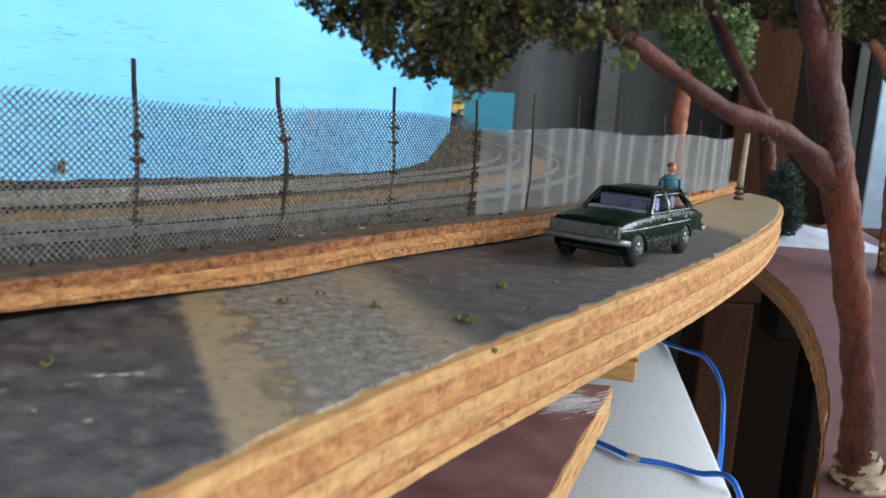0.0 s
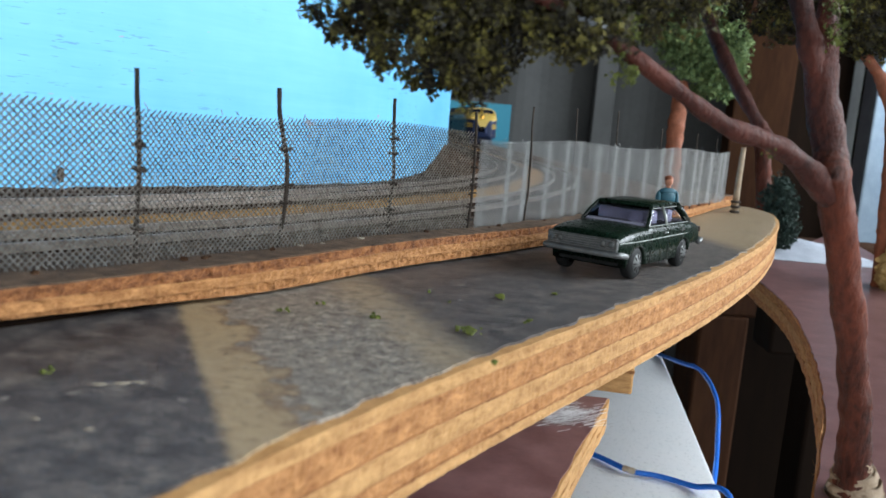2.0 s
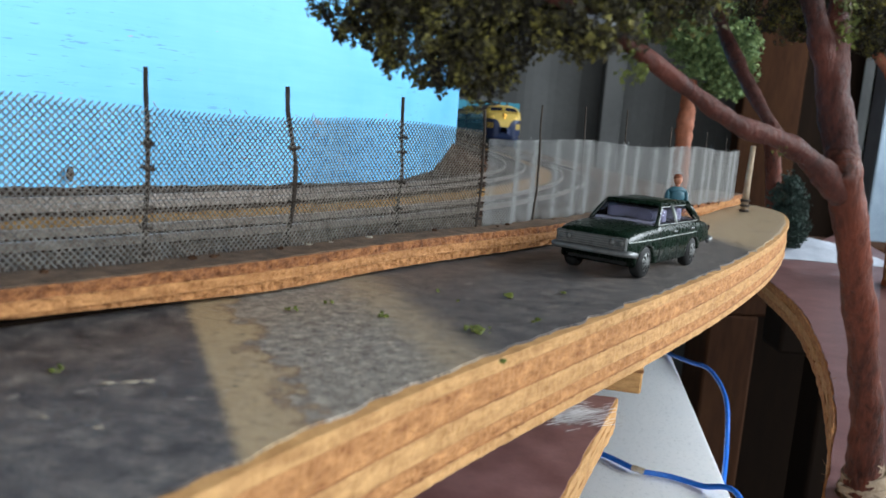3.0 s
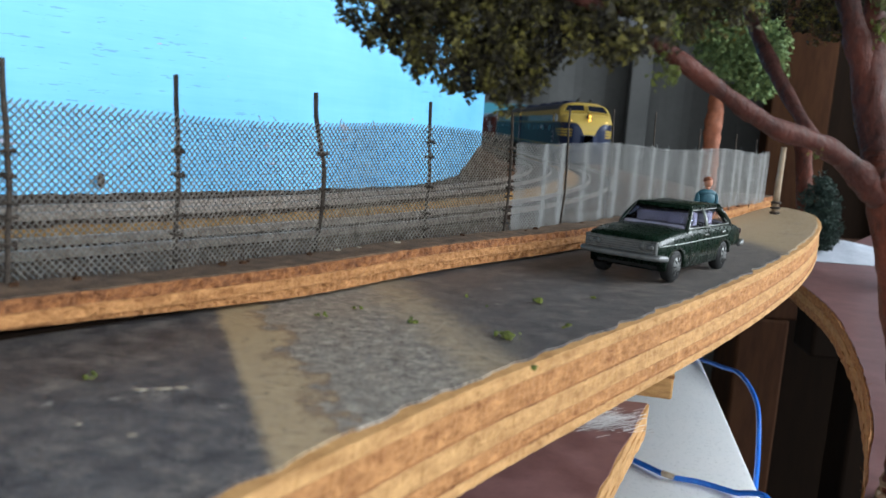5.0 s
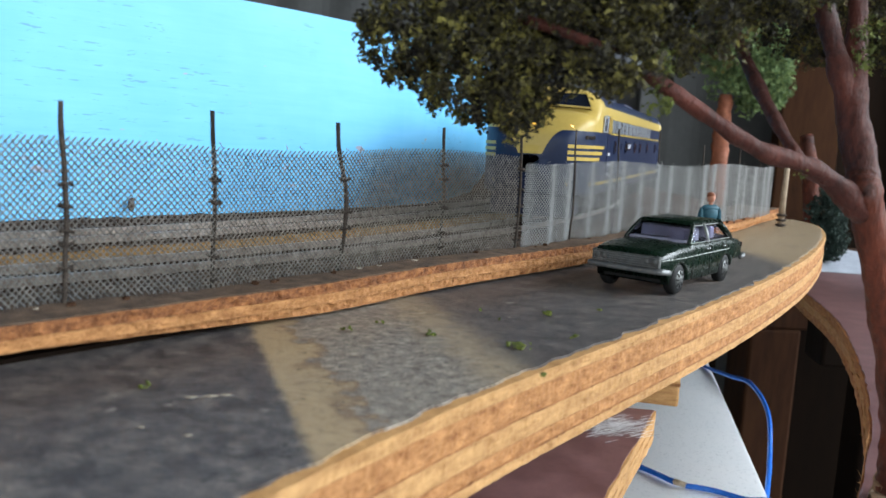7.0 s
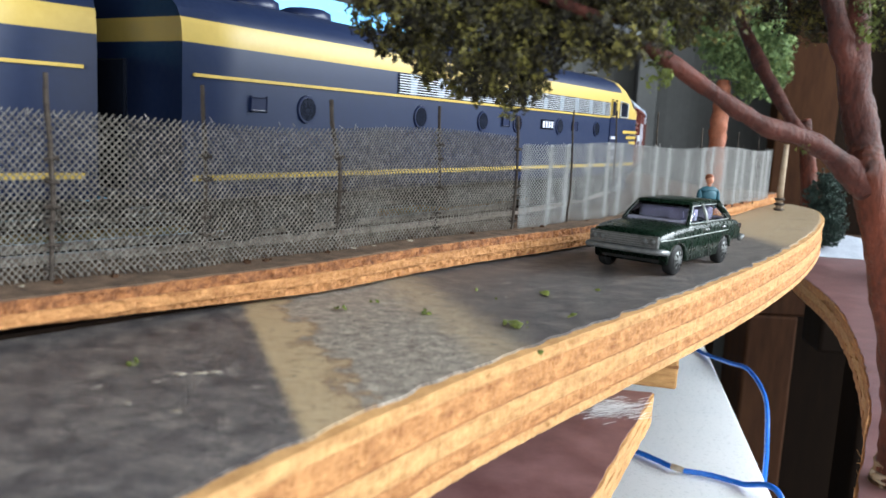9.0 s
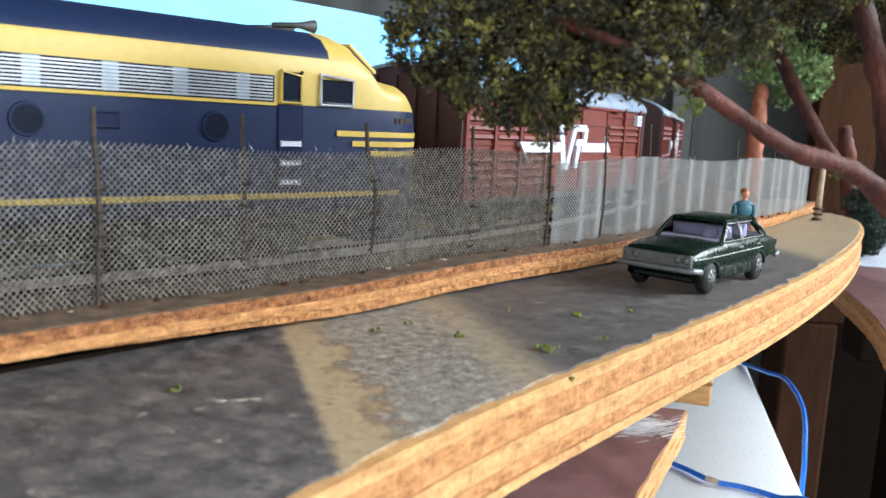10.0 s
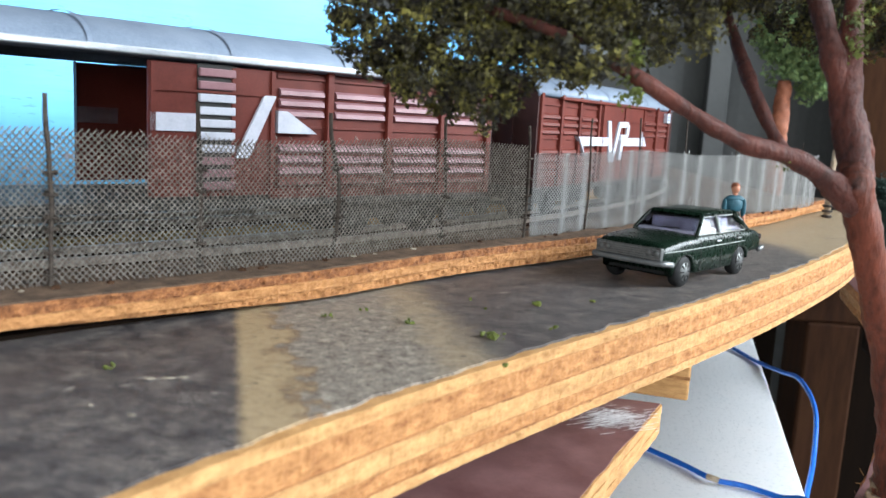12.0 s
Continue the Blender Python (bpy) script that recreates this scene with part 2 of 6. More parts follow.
M_ROOF = plain("wagon_roof_silver", (0.14, 0.18, 0.24), (0.23, 0.275, 0.345), 0.45, 90, 1800, 0.1, 0.0001)
M_LETTER = plain("white_lettering", (0.38, 0.39, 0.45), (0.50, 0.51, 0.57), 0.5, 300, 2500, 0.05)
M_CAR = plain("dark_green_car_paint", (0.0024, 0.0082, 0.0045), (0.0040, 0.0120, 0.0066), 0.28, 60, 900, 0.0, 0.0001, 0, (1, 1, 1), 0.05, 0.18)
M_CHROME = plain("chrome", (0.35, 0.35, 0.36), (0.55, 0.55, 0.56), 0.28, 400, 2500, 0.05, 0.0001, 1.0)
M_TRIM = plain("silver_trim_paint", (0.26, 0.28, 0.26), (0.40, 0.42, 0.40), 0.35, 400, 2500, 0.05, 0.0001, 0.4)
M_GRILLE = plain("dull_silver_grille", (0.06, 0.062, 0.06), (0.17, 0.175, 0.17), 0.45, 900, 6000, 0.6, 0.0002, 0.6)
M_TYRE = plain("black_rubber", (0.006, 0.006, 0.006), (0.016, 0.016, 0.016), 0.6, 500, 3000, 0.3, 0.0002, 0, (1, 1, 1), 0, 0.15)
M_INTERIOR = plain("pale_interior", (0.20, 0.195, 0.26), (0.30, 0.295, 0.37), 0.6, 300, 2500)
M_BARK = plain("red_brown_bark", (0.018, 0.005, 0.003), (0.175, 0.046, 0.025), 0.6, 130, 1300, 1.0, 0.0014, 0, (1, 1, 0.35), 0, 0.2)
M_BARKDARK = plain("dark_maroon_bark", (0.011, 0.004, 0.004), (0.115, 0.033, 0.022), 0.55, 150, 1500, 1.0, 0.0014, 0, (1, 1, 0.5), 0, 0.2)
M_BARK2 = plain("orange_bark", (0.15, 0.045, 0.02), (0.30, 0.10, 0.05), 0.7, 260, 2200, 0.8, 0.0006)
M_ROOT = plain("plaster_root_ball", (0.22, 0.15, 0.09), (0.42, 0.33, 0.24), 0.9, 260, 2600, 1.0, 0.0008)
# near-black brown for timber, also for the shade strip under the kerb board
M_NEARBLACK = plain("near_black_brown", (0.005, 0.003, 0.002), (0.014, 0.008, 0.005), 0.85, 12, 160, 0.3, 0.002, 0, (1, 1, 0.15), 0, 0.06)
M_BROWNWOOD = plain("brown_timber", (0.022, 0.009, 0.005), (0.060, 0.026, 0.012), 0.85, 12, 160, 0.3, 0.002, 0, (1, 1, 0.15), 0, 0.08)
M_CURTAIN = plain("grey_sheet_wall", (0.060, 0.062, 0.062), (0.090, 0.092, 0.091), 0.7, 5, 90, 0.2, 0.002)
M_ROOMWALL = plain("room_wall_board", (0.04, 0.035, 0.032), (0.07, 0.062, 0.056), 0.8, 3, 80, 0.2, 0.002)
M_CEIL = plain("ceiling_board", (0.04, 0.037, 0.034), (0.07, 0.064, 0.058), 0.9, 3, 80, 0.2, 0.002)
M_FLOOR = plain("concrete_floor", (0.06, 0.055, 0.05), (0.11, 0.10, 0.09), 0.85, 6, 120, 0.3, 0.002)
M_STEEL = plain("blue_grey_steel", (0.16, 0.21, 0.27), (0.26, 0.33, 0.40), 0.35, 20, 300, 0.2, 0.001, 0.5)
M_TEAL = plain("shaded_teal_paint", (0.02, 0.17, 0.25), (0.035, 0.22, 0.30), 0.6, 8, 200, 0.1)
M_SKIN = plain("painted_flesh", (0.42, 0.17, 0.10), (0.52, 0.24, 0.15), 0.6, 900, 4000)
M_SHIRT = plain("painted_teal_shirt", (0.012, 0.06, 0.085), (0.02, 0.09, 0.12), 0.6, 900, 4000)
M_STRAW = plain("straw_yellow", (0.34, 0.22, 0.08), (0.55, 0.40, 0.17), 0.9, 400, 3000, 1.0, 0.001)
M_FLAKE = plain("dried_cream_flake", (0.20, 0.165, 0.12), (0.48, 0.42, 0.34), 0.9, 1500, 5000, 0.5, 0.0002, 0, (1, 1, 1), 0, 0.05)
M_SLAT = plain("faded_pink_slat_paint", (0.20, 0.095, 0.105), (0.29, 0.155, 0.17), 0.5, 140, 2500, 0.1, 0.0001)
M_CLOTH = plain("white_plaster_cloth", (0.30, 0.33, 0.39), (0.46, 0.49, 0.55), 0.8, 90, 900, 0.5, 0.002)


def leaf_material(name, a, b, c):
    m, nt, bs = nodes_of(name)
    g = nt.nodes.new("ShaderNodeNewGeometry")
    n = noise_node(nt, 330, 3, 0.55, stretched(nt, 1, 1, 1))
    f = calc(nt, "ADD", calc(nt, "MULTIPLY", g.outputs["Random Per Island"], 0.45), calc(nt, "MULTIPLY_ADD", n.outputs[0], 1.5, -0.42))
    r = ramp(nt, f, [(0.2, a), (0.55, b), (0.95, c)])
    nt.links.new(r.outputs[0], bs.inputs["Base Color"])
    bs.inputs["Roughness"].default_value = 0.8
    bump(nt, bs, noise_node(nt, 4000, 4, 0.7, stretched(nt, 1, 1, 1)).outputs[0], 0.8, 0.0003)
    return m


# darkest and brightest olive tones also stand in for clump shadows and highlights
M_LEAF = leaf_material("olive_foam_foliage", (0.006, 0.004, 0.003), (0.034, 0.028, 0.007), (0.20, 0.175, 0.032))
M_LEAF2 = leaf_material("green_foam_foliage", (0.05, 0.09, 0.03), (0.13, 0.20, 0.07), (0.26, 0.33, 0.12))
M_LEAF3 = leaf_material("dark_green_foliage", (0.008, 0.018, 0.014), (0.016, 0.035, 0.026), (0.03, 0.06, 0.045))
M_MOSS = leaf_material("yellow_green_flock", (0.05, 0.06, 0.012), (0.10, 0.12, 0.02), (0.18, 0.21, 0.035))


def glass_material(name, tint, rough=0.05):
    m, nt, bs = nodes_of(name)
    bs.inputs["Base Color"].default_value = rgb(tint)
    bs.inputs["Roughness"].default_value = rough
    bs.inputs["Transmission Weight"].default_value = 1.0
    bs.inputs["IOR"].default_value = 1.15
    return m


M_GLASS = glass_material("clear_plastic_glazing", (0.80, 0.80, 0.88))


def glow_material(name, colour, strength):
    m, nt, bs = nodes_of(name)
    bs.inputs["Base Color"].default_value = rgb(colour)
    bs.inputs["Emission Color"].default_value = rgb(colour)
    bs.inputs["Emission Strength"].default_value = strength
    return m


M_HEADLIGHT = glow_material("lit_headlight", (1.0, 0.52, 0.07), 1.5)
M_MARKER = glow_material("lit_marker", (1.0, 0.60, 0.20), 2.5)
M_WINDOWDARK = plain("dark_window_glazing", (0.006, 0.008, 0.014), (0.012, 0.015, 0.025), 0.15, 60, 900, 0)

# ---- mesh helpers ----


def mesh_ob(name, verts, faces, mats, parent=None, label="", smooth=False, index=None):
    """One mesh object from vertices and faces; parts hang under their thing."""
    me = bpy.data.meshes.new(name)
    me.from_pydata([tuple(v) for v in verts], [], faces)
    mats = mats if isinstance(mats, (list, tuple)) else [mats]
    for m in mats:
        me.materials.append(m)
    if index is not None:
        me.polygons.foreach_set("material_index", index)
    if smooth:
        me.polygons.foreach_set("use_smooth", [True] * len(me.polygons))
    me.update()
    ob = new(name, me)
    if parent is not None:
        ob.parent = parent
    if label:
        ob["label"] = label
    return ob


def bm_ob(name, bm, mats, parent=None, label="", smooth=False):
    me = bpy.data.meshes.new(name)
    bm.normal_update()
    bm.to_mesh(me)
    bm.free()
    for m in mats if isinstance(mats, (list, tuple)) else [mats]:
        me.materials.append(m)
    if smooth:
        me.polygons.foreach_set("use_smooth", [True] * len(me.polygons))
    ob = new(name, me)
    if parent is not None:
        ob.parent = parent
    if label:
        ob["label"] = label
    return ob


def add_box(bm, x0, x1, y0, y1, z0, z1, bevel=0.0, m=None):
    made = bmesh.ops.create_cube(bm, size=1.0)["verts"]
    for v in made:
        v.co = Vector((x0 + (v.co.x + 0.5) * (x1 - x0), y0 + (v.co.y + 0.5) * (y1 - y0), z0 + (v.co.z + 0.5) * (z1 - z0)))
    if bevel:
        edges = list({e for v in made for e in v.link_edges})
        out = bmesh.ops.bevel(bm, geom=edges, offset=bevel, segments=2, affect="EDGES", profile=0.5)
        made = list({v for f in out["faces"] for v in f.verts} | {v for v in made if v.is_valid})
    if m is not None:
        for v in made:
            v.co = m @ v.co
    return made


def box_ob(name, x0, x1, y0, y1, z0, z1, mat, parent=None, bevel=0.0, label="", m=None):
    bm = bmesh.new()
    add_box(bm, x0, x1, y0, y1, z0, z1, bevel, m)
    return bm_ob(name, bm, mat, parent, label)


def tube(path, radii, sides=10, rough=0.0, seed=0):
    """Vertices and faces of a closed tapered tube along a path."""
    rnd = random.Random(seed)
    pts = [Vector(p) for p in path]
    verts, faces = [], []
    for i, p in enumerate(pts):
        d = (pts[min(i + 1, len(pts) - 1)] - pts[max(i - 1, 0)]).normalized()
        a = d.orthogonal().normalized() if i == 0 else (last - d * last.dot(d)).normalized()
        last = a
        b = d.cross(a)
        for k in range(sides):
            w = 2 * math.pi * k / sides
            r = radii[i] * (1 + rough * (rnd.random() - 0.5) * 2)
            verts.append(p + (a * math.cos(w) + b * math.sin(w)) * r)
        if i:
            o = (i - 1) * sides
            faces += [(o + k, o + (k + 1) % sides, o + sides + (k + 1) % sides, o + sides + k) for k in range(sides)]
    n = len(pts) - 1
    faces.append(tuple(reversed(range(sides))))
    faces.append(tuple(range(n * sides, n * sides + sides)))
    return verts, faces


def smooth_path(points, steps=6):
    """Catmull-Rom through the points."""
    p = [Vector(q) for q in points]
    p = [2 * p[0] - p[1]] + p + [2 * p[-1] - p[-2]]
    out = []
    for i in range(1, len(p) - 2):
        for k in range(steps):
            t = k / steps
            a, b, c, d = p[i - 1], p[i], p[i + 1], p[i + 2]
            out.append(0.5 * (2 * b + (c - a) * t + (2 * a - 5 * b + 4 * c - d) * t * t + (3 * b - a - 3 * c + d) * t ** 3))
    return out + [p[-2]]


def offset_line(line, dist):
    """The 2D line moved to its left by dist."""
    out = []
    for i, p in enumerate(line):
        d = (line[min(i + 1, len(line) - 1)] - line[max(i - 1, 0)]).normalized()
        out.append(Vector((p.x - d.y * dist, p.y + d.x * dist)))
    return out


def flat(points, steps=5):
    return [Vector((p.x, p.y)) for p in smooth_path([(x, y, 0) for x, y in points], steps)]


def ribbon(a, b, z_a, z_b):
    """A strip of quads between two 2D lines of equal length."""
    n = len(a)
    verts = [(p.x, p.y, z_a) for p in a] + [(p.x, p.y, z_b) for p in b]
    return verts, [(i, i + 1, n + i + 1, n + i) for i in range(n - 1)]


def slab(a, b, z0, z1):
    """A closed solid between two 2D lines and two heights; rows: a low, a high, b high, b low."""
    n = len(a)
    verts = [(p.x, p.y, z) for line, z in ((a, z0), (a, z1), (b, z1), (b, z0)) for p in line]
    faces = [(r * n + i, r * n + i + 1, (r + 1) % 4 * n + i + 1, (r + 1) % 4 * n + i) for r in range(4) for i in range(n - 1)]
    faces += [(0, n, 2 * n, 3 * n), (n - 1, 4 * n - 1, 3 * n - 1, 2 * n - 1)]
    return verts, faces


def sawn_slab(front, back, z0, z1, amp, seed, rows=6):
    """A slab whose front face is a fine grid, torn and pitted as by a saw."""
    n, verts, faces = len(front), [], []
    for r in range(rows + 1):
        z = z0 + (z1 - z0) * r / rows
        ends = 0.4 if r in (0, rows) else 1.0
        for i, p in enumerate(front):
            d = (front[min(i + 1, n - 1)] - front[max(i - 1, 0)]).normalized()
            q = Vector((p.x, p.y, z * 0.8 + seed * 0.37))
            k = amp * ends * (0.6 * noise.noise(q * 300) + 0.7 * noise.noise(q * 1100) + 0.5 * noise.noise(q * 2600))
            verts.append((p.x - d.y * k, p.y + d.x * k, z))
    for z in (z1, z0):
        verts += [(p.x, p.y, z) for p in back]
    for r in range(rows + 2):
        faces += [(r * n + i, r * n + i + 1, (r + 1) * n + i + 1, (r + 1) * n + i) for i in range(n - 1)]
    last = (rows + 2) * n
    faces += [(last + i, last + i + 1, i + 1, i) for i in range(n - 1)]
    return verts, faces


def thing(name, label, category, group="", kind="", at=None):
    ob = new(name)
    ob.empty_display_size = 0.005
    if at is not None:
        ob.matrix_world = at
    return tagged(ob, label, category, group, kind)


# ---- the room ----
def room():
    t = 0.05
    x0, x1, y0, y1, z0, z1 = -1.8, 1.8, -2.0, 2.2, -0.75, 1.5
    tagged(box_ob("floor", x0 - t, x1 + t, y0 - t, y1 + t, z0 - t, z0, M_FLOOR), "worn grey concrete floor of the room", "floor", kind="structure")
    tagged(box_ob("ceiling", x0 - t, x1 + t, y0 - t, y1 + t, z1, z1 + t, M_CEIL), "plain board ceiling over the room", "ceiling", kind="structure")
    # far wall of folded sheet
    line = [Vector((x0 + (x1 - x0) * i / 180, y1 - 0.02 + 0.005 * math.sin(i * 0.9) + 0.006 * math.sin(i * 0.31))) for i in range(181)]
    v, f = slab(line, [Vector((p.x, y1 + t)) for p in line], z0, z1)
    tagged(mesh_ob("wall_north", v, f, M_CURTAIN), "grey ribbed sheet wall in half shade", "wall", kind="structure")
    tagged(box_ob("wall_west", x0 - t, x0, y0, y1, z0, z1, M_ROOMWALL), "plain board wall of the room", "wall", kind="structure")
    # east wall with a window opening, south wall with a wide doorway
    bm = bmesh.new()
    for b in ((y0, -0.9, z0, z1), (1.45, y1, z0, z1), (-0.9, 1.45, z0, 0.35), (-0.9, 1.45, 1.45, z1)):
        add_box(bm, x1, x1 + t, b[0], b[1], b[2], b[3])
    tagged(bm_ob("wall_east", bm, M_ROOMWALL), "board wall with a window opening", "wall", kind="structure")
    bm = bmesh.new()
    for b in ((x0, -1.55, z0, z1), (1.65, x1, z0, z1), (-1.55, 1.65, 1.5 - 0.02, z1)):
        add_box(bm, b[0], b[1], y0 - t, y0, b[2], b[3])
    tagged(bm_ob("wall_south", bm, M_ROOMWALL), "board wall with a wide open doorway", "wall", kind="structure")
    # timber, near-black and steel uprights before the far wall
    for x, y, w, mat, nm, lab in ((0.335, 2.12, 0.05, M_CURTAIN, "wall_rib", "grey rib standing out from the sheet wall"),
                                  (0.665, 1.95, 0.13, M_BROWNWOOD, "timber_post", "brown timber wall post in shade"),
                                  (0.800, 1.98, 0.14, M_NEARBLACK, "black_board", "nearly black board against the wall"),
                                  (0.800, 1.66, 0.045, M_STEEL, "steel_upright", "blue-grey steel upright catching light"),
                                  (0.98, 1.9, 0.20, M_NEARBLACK, "black_board", "nearly black board against the wall")):
        tagged(box_ob(nm, x - w / 2, x + w / 2, y - 0.03, y + 0.03, z0, z1, mat, bevel=0.004), lab, "post")


# ---- the road board, kerb board and what lies under them ----
KERB = flat([(-0.115, -0.045), (-0.055, 0.05), (-0.0169, 0.1063), (0.0048, 0.1375), (0.0208, 0.1655), (0.046, 0.2025), (0.077, 0.254), (0.108, 0.3094), (0.1265, 0.3478), (0.1439, 0.3810)], 6)
EDGE = flat([(-0.045, -0.06), (-0.012, 0.018), (0.0130, 0.0739), (0.0216, 0.0912), (0.0310, 0.1085), (0.0455, 0.1323), (0.0701, 0.1727), (0.0921, 0.2116), (0.1153, 0.2570), (0.1350, 0.3021), (0.1476, 0.3363), (0.1560, 0.3690), (0.1545, 0.3900)], 6)
ROAD_T, KERB_H = 0.0118, 0.0052


def roughened(line, amount, seed):
    """The line with small saw marks: fine and coarse noise across it."""
    out = []
    for i, p in enumerate(line):
        d = (line[min(i + 1, len(line) - 1)] - line[max(i - 1, 0)]).normalized()
        q = Vector((p.x, p.y, seed * 0.37))
        k = amount * (0.9 * noise.noise(q * 260) + 0.15 * noise.noise(q * 900))
        out.append(p + Vector((-d.y, d.x)) * k)
    return out


def dense(line, step):
    out = [line[0]]
    for a, b in zip(line, line[1:]):
        n = max(1, int((b - a).length / step))
        out += [a.lerp(b, (k + 1) / n) for k in range(n)]
    return out


def resampled(line, n):
    cum = [0.0]
    for a, b in zip(line, line[1:]):
        cum.append(cum[-1] + (b - a).length)
    out, j = [], 0
    for k in range(n):
        s = cum[-1] * k / (n - 1)
        while j < len(cum) - 2 and cum[j + 1] < s:
            j += 1
        w = (s - cum[j]) / max(1e-9, cum[j + 1] - cum[j])
        out.append(line[j].lerp(line[j + 1], min(1, w)))
    return out


def road_board():
    board = thing("road_board", "curved plywood road board with weathered grey paint and raw edges", "board", kind="structure")
    edge = dense(EDGE, 0.0004)
    inner = resampled(offset_line(KERB, 0.012), len(edge))
    cuts = (0.0, 0.17, 0.47, 0.70, 0.88, 1.0)
    for k in range(5):
        z1, z0 = -ROAD_T * cuts[k], -ROAD_T * cuts[k + 1]
        out = offset_line(edge, (0.0, 0.0003, 0.0001, 0.00035, 0.0001)[k])
        v, f = sawn_slab(out, inner, z0 + 0.00002, z1 - (0.0 if k else 0.00035), 0.00032, k, 8 if k in (1, 3) else 4)
        mesh_ob("ply_layer", v, f, M_PLY[k % 2], board, "raw %s plywood layer" % ("pale" if k % 2 == 0 else "orange"))
        if k:
            v, f = sawn_slab(offset_line(edge, 0.0001), inner, z1 - 0.00010, z1 + 0.00008, 0.00028, 40 + k, 2)
            mesh_ob("glue_line", v, f, M_GLUE, board, "thin dark glue line")
    # painted top skin, worn back a little from the edge
    v, f = slab(roughened(offset_line(edge, 0.0013), 0.0010, 9), inner, -0.00034, 0.0)
    mesh_ob("painted_top", v, f, M_ROAD, board, "grey-brown painted top with a bare stripe and filler patch")


def kerb_board():
    board = thing("kerb_board", "raised strip of raw plywood carrying the fence beside the road", "board", kind="structure")
    line = dense(KERB, 0.0004)
    back = resampled(offset_line(KERB, 0.017), len(line))
    cut = (0.0006, 0.0022, 0.0036, KERB_H)
    for k in range(3):
        v, f = sawn_slab(offset_line(line, (0.0005, 0.0, 0.0002)[k]), back, cut[k] + 0.00002, cut[k + 1] - 0.00012 * (k == 2), (0.0007, 0.0004, 0.0006)[k], 20 + k, 6)
        if k == 0:
            v = [(x, y, z + 0.0014 * min(1.0, max(0.0, (0.135 - y) / 0.035)) * (cut[1] - z) / (cut[1] - cut[0])) for x, y, z in v]
        mesh_ob("ply_layer", v, f, (M_KERB, M_PLY[1], M_KERBRED)[k], board, "rough sawn orange plywood layer")
    for k in (1, 2):
        v, f = sawn_slab(offset_line(line, 0.0001), back, cut[k] - 0.00008, cut[k] + 0.00008, 0.0005, 50 + k, 2)
        mesh_ob("glue_line", v, f, M_GLUE, board, "thin dark glue line")
    # near-black strip added to stand in for shade in the kerb gap
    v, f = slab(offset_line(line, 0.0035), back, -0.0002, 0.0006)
    mesh_ob("gap_shade_strip", v, f, M_NEARBLACK, board, "near-black strip standing in for shade in the gap under the board")
    v, f = slab(roughened(offset_line(line, 0.0005), 0.0006, 31), back, KERB_H - 0.00012, KERB_H + 0.0001)
    mesh_ob("grimy_top", v, f, M_KERBTOP, board, "grimy brown top of the strip")


CUT = flat([(0.150, 0.372), (0.1462, 0.3439), (0.1394, 0.2956), (0.1255, 0.2417), (0.1085, 0.1919), (0.0956, 0.1621), (0.0849, 0.1389), (0.0785, 0.1240)], 6)
BASE_Z = -0.0255


